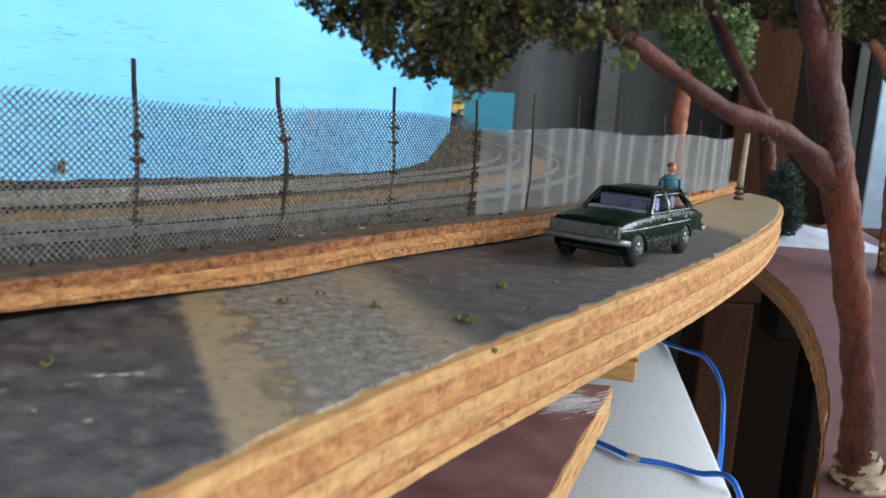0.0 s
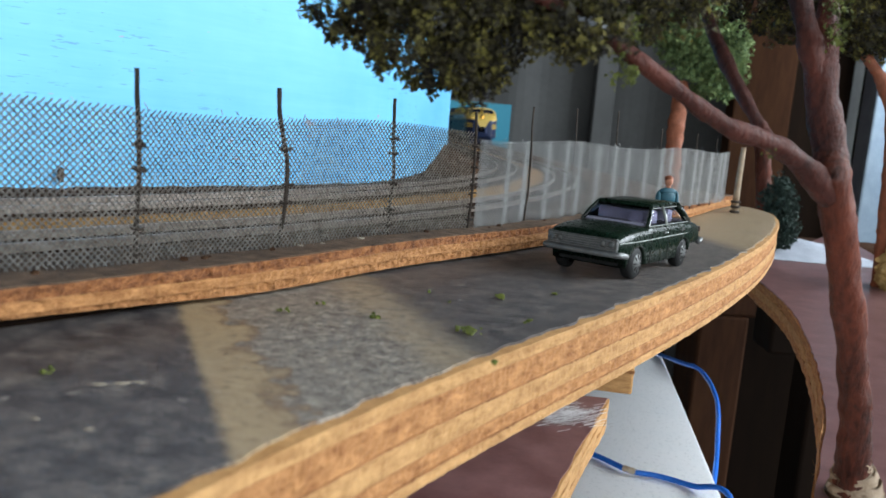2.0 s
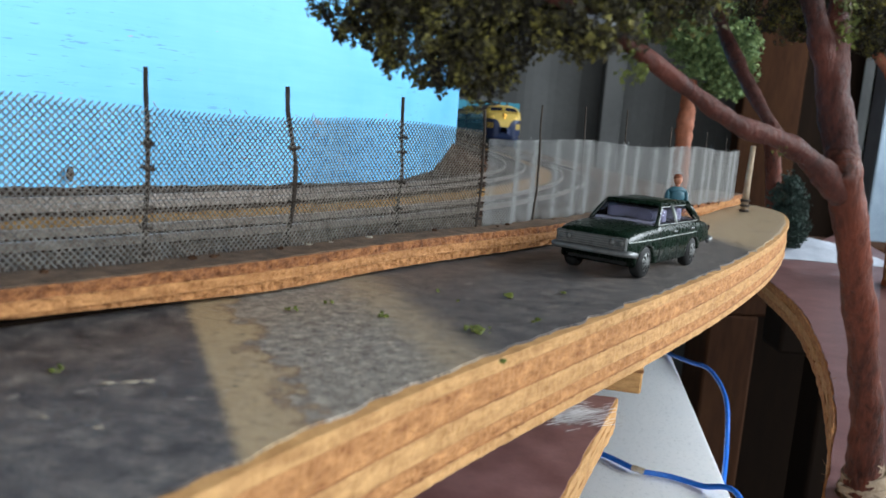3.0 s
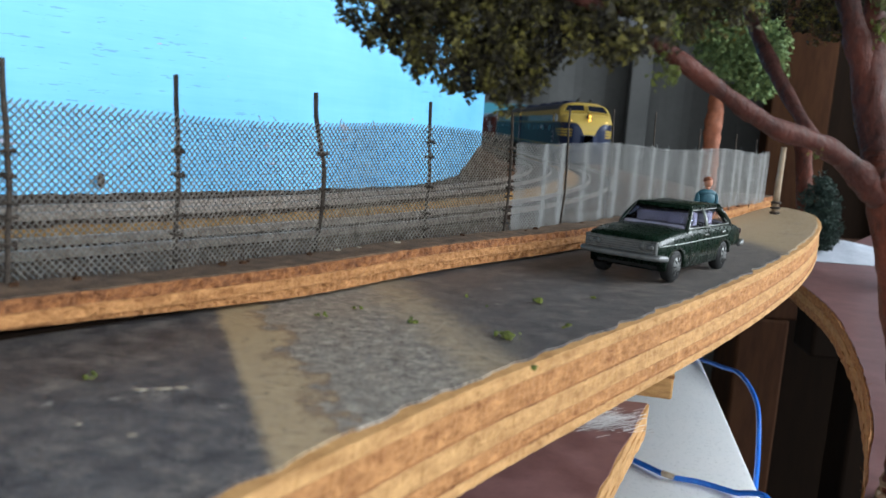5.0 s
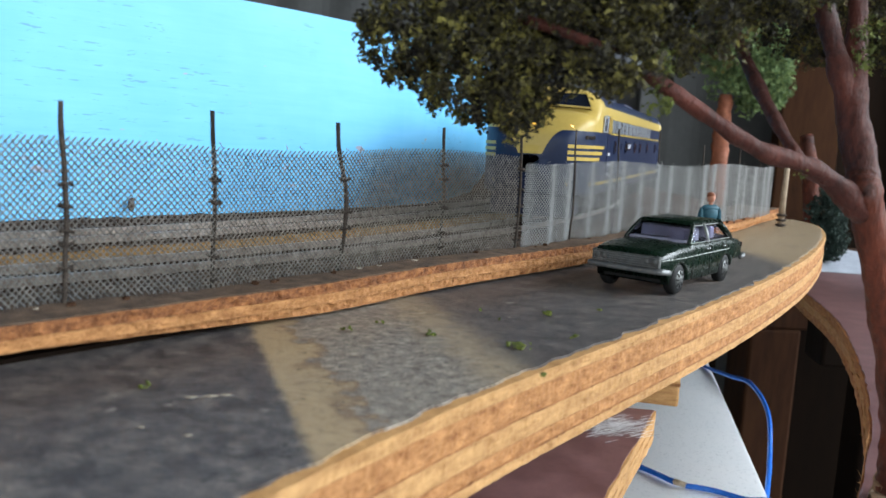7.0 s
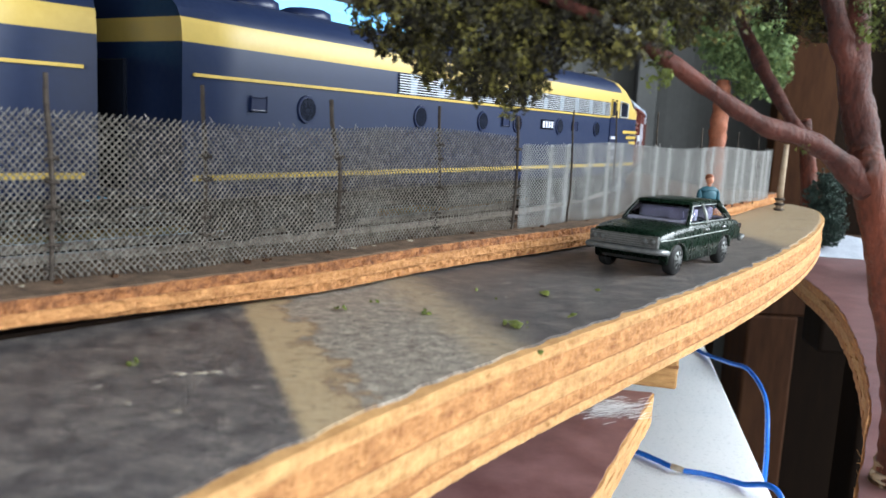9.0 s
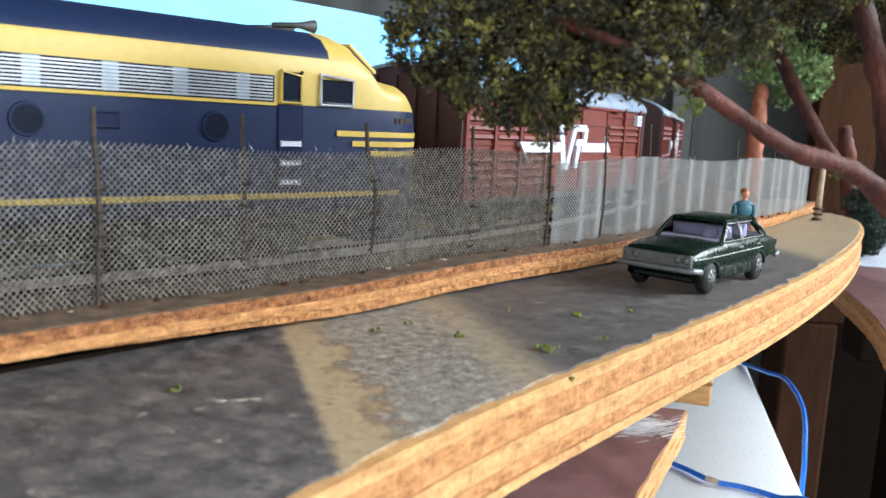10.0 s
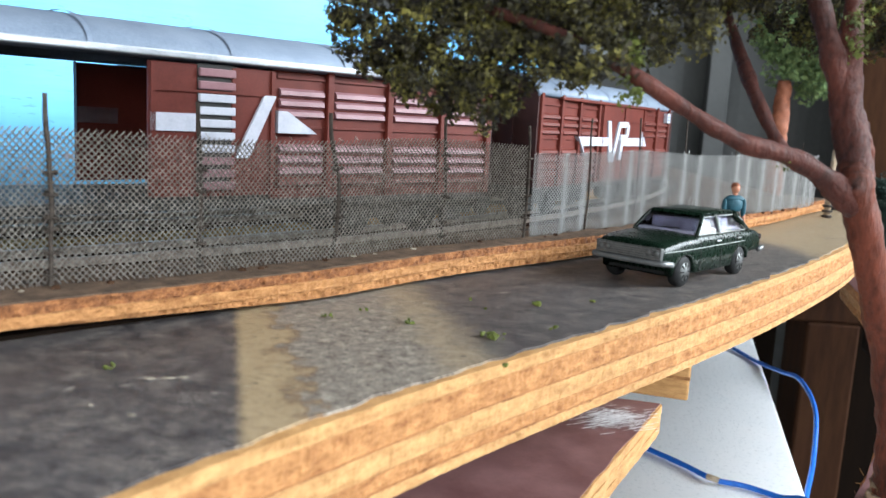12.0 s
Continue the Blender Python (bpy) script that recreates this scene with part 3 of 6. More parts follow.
def lower_boards():
    # board with a curved cut-out
    board = thing("lower_board", "maroon painted plywood baseboard with a curved sawn cut-out", "board", kind="structure")
    cut = dense(CUT, 0.0025)
    right = [Vector((min(0.265, max(p.x + 0.02, 0.085 + 0.5 * p.y)), p.y + max(0.0, p.y - 0.2) * 1.1)) for p in cut]
    for k, (za, zb) in enumerate(((-0.0085, -0.0059), (-0.0058, -0.0031), (-0.0030, -0.0001))):
        v, f = slab(roughened(cut, 0.0006, 60 + k), right, BASE_Z + za, BASE_Z + zb)
        mesh_ob("ply_layer", v, f, M_PLY[(k + 1) % 2], board, "raw plywood layer with torn fibres")
    v, f = slab(roughened(offset_line(cut, 0.0004), 0.0006, 66), right, BASE_Z - 0.0001, BASE_Z + 0.0002)
    mesh_ob("painted_top", v, f, M_MAROON, board, "glossy maroon painted top")
    # torn fibres along the sawn edge
    rnd, verts, faces = random.Random(5), [], []
    for i in range(90):
        p = cut[rnd.randrange(len(cut))]
        a = rnd.random() * 6.28
        d = Vector((math.cos(a), math.sin(a), rnd.random() * 0.6)) * (0.0006 + rnd.random() * 0.0018)
        q = Vector((p.x, p.y, BASE_Z - rnd.random() * 0.004))
        n = len(verts)
        verts += [q, q + Vector((0.00012, 0.0001, 0)), q + Vector((0, 0, 0.00014)), q + d]
        faces += [(n, n + 1, n + 3), (n + 1, n + 2, n + 3), (n + 2, n, n + 3), (n, n + 2, n + 1)]
    tagged(mesh_ob("fibres", verts, faces, M_PLY[0], board, "torn pale wood fibres"), kind="stuff")
    # straight-edged board under the road
    b2 = thing("lower_board", "maroon painted plywood board with a raw pale sawn edge and white scuffs", "board", kind="structure")
    e = dense([Vector((0.0625, 0.1825)), Vector((0.0470, 0.1352)), Vector((0.02, 0.052)), Vector((-0.01, -0.04))], 0.002)
    left = [Vector((-0.45, p.y + 0.02)) for p in e]
    for k, (za, zb) in enumerate(((-0.0062, -0.0043), (-0.0042, -0.0022), (-0.0021, -0.0002))):
        v, f = slab(roughened(e, 0.0004, 70 + k), left, BASE_Z + za, BASE_Z + zb)
        mesh_ob("ply_layer", v, f, M_PLY[k % 2] if k != 1 else M_PLY[0], b2, "raw pale plywood layer")
    v, f = slab(roughened([p - Vector((0.0004, 0)) for p in e], 0.0004, 77), left, BASE_Z - 0.0002, BASE_Z)
    mesh_ob("painted_top", v, f, M_MAROON, b2, "glossy maroon painted top")
    # white scuff marks on the maroon paint
    rnd, verts, faces = random.Random(8), [], []
    for i in range(520):
        s, w = rnd.gauss(0, 0.0028), rnd.gauss(0, 0.0032)
        c = Vector((0.0525 + w + s * 0.3, 0.1700 + s, BASE_Z + 0.00005 + i * 0.000001))
        r, l = 0.00003 + rnd.random() * 0.00009, 0.0003 + rnd.random() * 0.0016
        n = len(verts)
        e = Vector((0.8, 0.6, 0)) * l
        h = Vector((-0.6, 0.8, 0)) * r
        verts += [c - e - h, c + e - h * 0.5, c + e * 0.8 + h, c - e * 0.7 + h]
        faces.append((n, n + 1, n + 2, n + 3))
    tagged(mesh_ob("scuff", verts, faces, M_SCUFF, b2, "white scuff marks"), kind="stuff")
    # packing block between the boards
    blk = thing("packing_block", "small raw sawn timber packing block under the road board", "block", at=pose(0.0685, 0.1905, BASE_Z - 0.0016, 0, 0, -8))
    box_ob("block_body", -0.022, 0, 0, 0.012, 0, 0.0150, M_PLY[0], blk, 0.0005)
    for z in (0.0046, 0.0098):
        box_ob("block_seam", -0.0221, 0.0001, -0.0001, 0.0121, z, z + 0.0007, M_GLUE, blk, 0.0001, "dark glue line")


def white_table():
    z = -0.095
    tab = thing("white_table", "white laminate table top below the layout", "table")
    bm = bmesh.new()
    low = [bm.verts.new((x, y, z - 0.02)) for x, y in ((-0.6, -0.2), (0.075, -0.2), (0.1276, 0.2954), (0.1476, 0.4832), (0.168, 0.675), (-0.6, 0.675))]
    face = bm.faces.new(low)
    ext = bmesh.ops.extrude_face_region(bm, geom=[face])["geom"]
    bmesh.ops.translate(bm, verts=[g for g in ext if isinstance(g, bmesh.types.BMVert)], vec=(0, 0, 0.02))
    bmesh.ops.recalc_face_normals(bm, faces=bm.faces)
    bmesh.ops.bevel(bm, geom=list(bm.edges), offset=0.0015, segments=2, affect="EDGES")
    bm_ob("tabletop", bm, M_WHITE, tab)
    for x, y in ((-0.55, -0.15), (0.04, -0.15), (-0.55, 0.62), (0.11, 0.62)):
        box_ob("leg", x - 0.02, x + 0.02, y - 0.02, y + 0.02, -0.75, z - 0.02, M_STEEL, tab, 0.002)
    for nm, pts in (("blue_wire", [(0.060, 0.345, 0.001), (0.0861, 0.3206, 0.001), (0.0955, 0.3095, 0.0012)]),
                    ("blue_wire", [(0.0985, 0.3075, 0.0012), (0.108, 0.306, 0.001), (0.118, 0.3005, 0.001), (0.1276, 0.2905, 0.003), (0.134, 0.28, -0.02)]),
                    ("blue_wire", [(0.135, 0.505, 0.001), (0.1442, 0.478, 0.001), (0.1505, 0.452, 0.004), (0.1555, 0.4329, 0.006), (0.1557, 0.4029, 0.001), (0.148, 0.37, -0.01), (0.136, 0.332, -0.012), (0.130, 0.31, -0.02)])):
        path = smooth_path([(x, y, z + 0.0004 + dz) for x, y, dz in pts], 8)
        v, f = tube(path, [0.00105] * len(path), 8)
        tagged(mesh_ob(nm, v, f, M_BLUEWIRE, None, smooth=True), "bright blue insulated electric wire lying loose on the white table", "wire")
    path = smooth_path([(0.0950, 0.3098, z + 0.0018), (0.0970, 0.3082, z + 0.002), (0.0990, 0.3073, z + 0.0017)], 6)
    v, f = tube(path, [0.0008 + 0.0005 * abs(math.sin(i * 1.7)) for i in range(len(path))], 8)
    tagged(mesh_ob("wire_joint", v, f, M_TAPE, None, smooth=True), "twisted bare copper joint between two blue wires", "wire joint")
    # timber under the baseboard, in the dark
    for x, y, w, d, mat, a in ((0.21, 0.60, 0.035, 0.04, M_BROWNWOOD, 6), (0.27, 0.66, 0.05, 0.04, M_NEARBLACK, -5), (0.25, 0.50, 0.03, 0.03, M_NEARBLACK, 0), (0.33, 0.74, 0.06, 0.05, M_BROWNWOOD, 3), (0.19, 0.72, 0.03, 0.03, M_NEARBLACK, 10)):
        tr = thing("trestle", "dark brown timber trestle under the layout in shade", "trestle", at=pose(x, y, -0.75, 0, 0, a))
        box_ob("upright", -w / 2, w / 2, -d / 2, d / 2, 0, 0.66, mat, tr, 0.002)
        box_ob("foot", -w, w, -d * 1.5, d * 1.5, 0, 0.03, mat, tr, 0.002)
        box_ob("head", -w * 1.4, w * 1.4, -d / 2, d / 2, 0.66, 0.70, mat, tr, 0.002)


# ---- track, ground behind the fence and backdrop ----
RAIL_Z, R_ARC, CX, CY, TH0, THP, TH1 = 0.0030, 0.60, -0.5182, 0.5114, 50.0, 58.0, 97.0
U0, U1 = R_ARC * radians(TH0 - THP), R_ARC * radians(TH1 - THP)


def track(u):
    """Place and heading (degrees, pointing away) at u metres up the line from the passing place."""
    th = radians(min(max(THP + math.degrees(u / R_ARC), TH0), TH1))
    x, y = CX + R_ARC * math.sin(th), CY - R_ARC * math.cos(th)
    over = min(0.0, u - U0) + max(0.0, u - U1)
    return x + over * math.cos(th), y + over * math.sin(th), math.degrees(th)


def track_line(u0, u1, step, side=0.0):
    out = []
    n = int((u1 - u0) / step)
    for i in range(n + 1):
        x, y, th = track(u0 + (u1 - u0) * i / n)
        out.append(Vector((x - math.sin(radians(th)) * side, y + math.cos(radians(th)) * side)))
    return out


GAUGE = 0.0112


def rails_and_ground():
    base = thing("layout_board", "plywood layout board carrying track and scenery", "board", kind="structure")
    a, b = track_line(-0.75, 1.4, 0.01, -0.075), track_line(-0.75, 1.4, 0.01, 0.12)
    v, f = slab(a, b, -0.0105, -0.0055)
    mesh_ob("board_top", v, f, M_EARTH, base)
    # scenery ground in strips, gently uneven

    def strip(name, s0, s1, z0, z1, mat, n, amp, lab, u0=-0.75, u1=1.35):
        rows, steps = n, int((u1 - u0) / 0.004)
        verts, faces = [], []
        for r in range(rows + 1):
            s = s0 + (s1 - s0) * r / rows
            for i in range(steps + 1):
                x, y, th = track(u0 + (u1 - u0) * i / steps)
                p = Vector((x - math.sin(radians(th)) * s, y + math.cos(radians(th)) * s, 0))
                p.z = z0 + (z1 - z0) * r / rows + amp * (noise.noise(p * 260) + 0.6 * noise.noise(p * 900))
                verts.append(p)
        w = steps + 1
        faces = [(r * w + i, r * w + i + 1, r * w + w + i + 1, r * w + w + i) for r in range(rows) for i in range(steps)]
        return tagged(mesh_ob(name, verts, faces, mat, None, smooth=True), lab, "ground", kind="structure")

    strip("ground_near", -0.072, -0.011, -0.0042, 0.0013, M_EARTH, 20, 0.0005, "dark brown scatter between fence and track")
    strip("ballast_near", -0.012, 0.012, 0.0013, 0.0013, M_BALLAST, 12, 0.0003, "brown-grey fine track ballast")
    strip("ground_middle", 0.011, 0.021, 0.0013, 0.0024, M_SAND, 6, 0.0005, "tan sandy scatter between the tracks")
    strip("ballast_far", 0.020, 0.044, 0.0024, 0.0026, M_BALLAST, 10, 0.0004, "dark grey track ballast")
    strip("ground_far", 0.043, 0.075, 0.0026, 0.0040, M_BALLAST, 8, 0.0006, "dark scatter at the foot of the backdrop")
    # sleepers and rails
    for side, mat_z, nm in ((0.0, 0.0, "near"), (0.032, 0.0012, "far")):
        tr = thing("railway_track", "model railway track with bright rail heads and dark sleepers", "railway track", kind="structure")
        verts, faces = [], []
        for i in range(430):
            u = -0.42 + i * 0.0042
            x, y, th = track(u)
            m = pose(x - math.sin(radians(th)) * side, y + math.cos(radians(th)) * side, RAIL_Z - 0.0021 + mat_z, 0, 0, th)
            n = len(verts)
            verts += [m @ Vector((sx * 0.0009, sy * 0.0095, sz * 0.0007)) for sx in (-1, 1) for sy in (-1, 1) for sz in (-1, 1)]
            faces += [tuple(n + k for k in q) for q in ((0, 1, 3, 2), (4, 6, 7, 5), (0, 4, 5, 1), (2, 3, 7, 6), (1, 5, 7, 3))]
        tagged(mesh_ob("sleepers", verts, faces, M_SLEEPER, tr), kind="stuff")
        for s in (-GAUGE / 2, GAUGE / 2):
            a, b = track_line(-0.75, 1.4, 0.006, side + s - 0.0004), track_line(-0.75, 1.4, 0.006, side + s + 0.0004)
            v, f = slab(a, b, RAIL_Z - 0.0015 + mat_z, RAIL_Z + mat_z)
            mesh_ob("rail", v, f, M_RAIL, tr)
    # heap of scenery by the end of the backdrop
    verts, faces = [], []
    n = 30
    for i in range(n + 1):
        for j in range(n + 1):
            p = Vector((0.012 + (i / n - 0.5) * 0.07, 0.455 + (j / n - 0.5) * 0.16, 0))
            r = math.hypot((i / n - 0.5) * 2, (j / n - 0.5) * 2)
            p.z = 0.0005 + 0.016 * max(0.0, 1 - r) ** 1.2 + 0.001 * noise.noise(p * 150)
            verts.append(p)
    faces = [(i * (n + 1) + j, (i + 1) * (n + 1) + j, (i + 1) * (n + 1) + j + 1, i * (n + 1) + j + 1) for i in range(n) for j in range(n)]
    tagged(mesh_ob("ground_mound", verts, faces, M_EARTH, None, smooth=True), "low brown earth mound beside the backdrop end", "ground", kind="structure")


def backdrop():
    line = flat([(-0.42, -0.22), (-0.25, -0.02), (-0.135, 0.122), (-0.0758, 0.2047), (-0.0564, 0.2320), (-0.0290, 0.2714), (-0.0020, 0.3247), (0.0075, 0.3850), (0.0155, 0.4600)], 8)
    v, f = slab(line, offset_line(line, 0.004), -0.001, 0.0625)
    tagged(mesh_ob("backdrop", v, f, M_SKY), "sky-blue painted backdrop board with rubbed streaks", "backdrop", kind="structure")
    # far backdrop board; its shade is put into the teal colour
    far = [Vector((-0.35, 1.52)), Vector((-0.04, 1.50)), Vector((0.086, 1.505))]
    v, f = slab(far, [p + Vector((0, 0.006)) for p in far], -0.75, 0.066)
    tagged(mesh_ob("backdrop_board", v, f, M_TEAL), "far backdrop board with its shade put into a deep teal colour", "backdrop", kind="structure")
    # dark scuff stuck to the backdrop paint
    bm = bmesh.new()
    bmesh.ops.create_icosphere(bm, subdivisions=2, radius=0.0012)
    for q in bm.verts:
        q.co = Vector((q.co.x * 0.8, q.co.y * 0.4, q.co.z * (1.2 if q.co.z > 0 else 1.9))) + Vector(noise.noise_vector(q.co * 900)) * 0.0003
    ob = bm_ob("dead_leaf", bm, M_POST)
    ob.matrix_world = pose(-0.0668, 0.2150, 0.0070, 0, 0, 55)
    tagged(ob, "dark scrap stuck to the blue backdrop", "scrap")


# ---- the fence ----
FENCE = flat([(-0.075, 0.030), (-0.048, 0.075), (-0.0253, 0.1075), (-0.0108, 0.1258), (0.0025, 0.1471), (0.0167, 0.1715), (0.0313, 0.1905), (0.0447, 0.2120), (0.0569, 0.2323), (0.0707, 0.2533), (0.0880, 0.2759), (0.1086, 0.3069), (0.1272, 0.3375)], 8)
POSTS = [(-0.0395, 0.0890, 0.0250, 0.00055), (-0.0234, 0.1102, 0.0247, 0.00055), (-0.0108, 0.1258, 0.0247, 0.00055), (0.0025, 0.1471, 0.0242, 0.0006), (0.0167, 0.1715, 0.0246, 0.00052), (0.0313, 0.1905, 0.0238, 0.00050), (0.0447, 0.2120, 0.0262, 0.00045), (0.0569, 0.2323, 0.0272, 0.00045), (0.0707, 0.2533, 0.0280, 0.00045), (0.0880, 0.2759, 0.0245, 0.00045), (0.1060, 0.3030, 0.0240, 0.00045), (0.1185, 0.3235, 0.0230, 0.0004)]


def fence():
    fen = thing("wire_fence", "weathered wire mesh fence with crooked posts beside the model road", "fence")
    rnd = random.Random(11)
    for i, (x, y, h, r) in enumerate(POSTS):
        if i > 5:
            x, y, r = x - 0.0007, y + 0.0005, r * 0.8
        bend = 0.0011 if i == 3 else 0.0003
        pts = []
        for k in range(8):
            t = k / 7
            pts.append((x + bend * math.sin(t * 5.2 - 0.6) * 0.9 + (rnd.random() - 0.5) * 0.0002, y + (rnd.random() - 0.5) * 0.0002, KERB_H - 0.0012 + (h + 0.0012) * t))
        v, f = tube(smooth_path(pts, 3), [r * (0.58 if h < 0.0251 else 0.62)] * 22, 7, 0.12, i)
        post = mesh_ob("post", v, f, M_POST, fen, "", True)
        for k in range(7 if i < 6 else 0):
            z = KERB_H + 0.0012 + k * 0.0026 + rnd.random() * 0.0012
            if rnd.random() < 0.25:
                continue
            c = Vector((x + bend * 0.9 * math.sin((z - KERB_H) / h * 5.2 - 0.6), y, z))
            ring = [c + Vector((math.cos(q * 1.05) * r * 1.5, math.sin(q * 1.05) * r * 1.5, (rnd.random() - 0.5) * 0.0005)) for q in range(8)]
            v, f = tube(ring, [0.00013 + rnd.random() * 0.00012 for _ in ring], 5, 0.3, k)
            mesh_ob("wire_tie", v, f, M_POST, post, "twisted rusty wire tie")
    # mesh of crossing zigzag wires; the wire is denser and greyer past the joined panel
    line = dense(FENCE, 0.0001)
    cum, total = [0.0], 0.0
    for a, b in zip(line, line[1:]):
        total += (b - a).length
        cum.append(total)

    def at(s):
        lo, hi = 0, len(cum) - 1
        s = min(max(s, 0), total - 1e-6)
        while hi - lo > 1:
            mid = (lo + hi) // 2
            lo, hi = (mid, hi) if cum[mid] <= s else (lo, mid)
        w = (s - cum[lo]) / (cum[lo + 1] - cum[lo])
        d = (line[lo + 1] - line[lo]).normalized()
        return line[lo].lerp(line[lo + 1], w), d

    joint = cum[min(range(len(line)), key=lambda i: (line[i] - Vector((0.0313, 0.1905))).length)]
    for nm, s0, s1, cw, ch, wire in (("mesh_panel", 0.0, joint, 0.00086, 0.00047, 0.000142), ("mesh_panel", joint + 0.0012, total, 0.00080, 0.000437, 0.000112)):
        verts, faces = [], []
        cols, rows = int((s1 - s0) / cw * 2), 42
        second = nm and s0 > 0

        def node(c, r):
            s = s0 + c * cw / 2
            p, d = at(s)
            wave = 0.0006 * math.sin(s * 210) + (0.0005 * math.sin(s * 640) if second else 0.0)
            z = KERB_H + 0.0002 + r * ch + 0.0005 * math.sin(s * 85) * r / rows
            return Vector((p.x - d.y * wave, p.y + d.x * wave, z)), d

        for c in range(cols):
            for r in range(rows):
                up = 1 if (c + r) % 2 == 0 else -1
                if r + up < 0 or r + up > rows:
                    continue
                if r in (0,) and rnd.random() < 0.35:
                    continue
                a, d = node(c, r)
                b, _ = node(c + 1, r + up)
                j = Vector(((rnd.random() - 0.5) * 0.00008, (rnd.random() - 0.5) * 0.00008, (rnd.random() - 0.5) * 0.00008))
                n3 = Vector((-d.y, d.x, 0)) * wire
                up3 = Vector((0, 0, wire))
                n = len(verts)
                verts += [a - n3 * 0.7 + j, a + n3 * 0.5 - up3 + j, a + n3 * 0.5 + up3 + j, b - n3 * 0.7, b + n3 * 0.5 - up3, b + n3 * 0.5 + up3]
                faces += [(n, n + 1, n + 4, n + 3), (n + 1, n + 2, n + 5, n + 4), (n + 2, n, n + 3, n + 5)]
        # loose wire ends along the top
        for k in range(26 if not second else 22):
            s = s0 + rnd.random() * (s1 - s0)
            p, d = at(s)
            top = Vector((p.x, p.y, KERB_H + 0.0002 + rows * ch - 0.0002))
            e = top + Vector(((rnd.random() - 0.5) * 0.0012, (rnd.random() - 0.5) * 0.0012, 0.0003 + rnd.random() * 0.0009 * (2 if rnd.random() < 0.12 else 0.7)))
            v, f = tube([top, e], [0.00008, 0.00006], 3)
            n = len(verts)
            verts += v
            faces += [tuple(q + n for q in g) for g in f]
        tagged(mesh_ob(nm, verts, faces, M_WIRE2 if second else M_WIRE, fen, "grey galvanised diamond mesh, frayed at top and foot"), kind="stuff")
    for k in range(26):
        s = 0.03 + rnd.random() * (total - 0.05)
        p, d = at(s)
        bm = bmesh.new()
        bmesh.ops.create_icosphere(bm, subdivisions=2, radius=1.0)
        size = 0.00025 + 0.0004 * rnd.random()
        for q in bm.verts:
            q.co *= size * (1 + 0.5 * noise.noise(q.co * 2 + Vector((k, 0, 0))))
            q.co.z = q.co.z * (0.7 if k % 4 else 0.3) + size * 0.2
        ob = bm_ob("clod", bm, M_EARTH if k % 4 else M_FLAKE)
        ob.matrix_world = pose(p.x + d.y * (0.0006 + 0.0016 * rnd.random()), p.y - d.x * (0.0006 + 0.0016 * rnd.random()), KERB_H + 0.0001, 0, 0, k * 40)
        tagged(ob, "small dry clod lying on the kerb at the fence foot" if k % 4 else "tiny pale chip lying on the kerb at the fence foot", "clod", "clods along the fence foot")
    # end post with a ringed foot at the far end of the fence
    ep = thing("gate_post", "pale grey-green model post with a ringed dark foot", "post", at=pose(0.1352, 0.3500, 0.0))
    v, f = tube([(0, 0, 0), (0, 0, 0.012), (0.0003, 0, 0.026)], [0.0013, 0.0012, 0.0010], 10)
    mesh_ob("shaft", v, f, M_ROOT, ep, "", True)
    for z in (0.0006, 0.0026, 0.0046):
        v, f = tube([(0, 0, z - 0.0005), (0, 0, z), (0, 0, z + 0.0005)], [0.0016, 0.0021, 0.0016], 12)
        mesh_ob("ring", v, f, M_POST, ep, "", True)


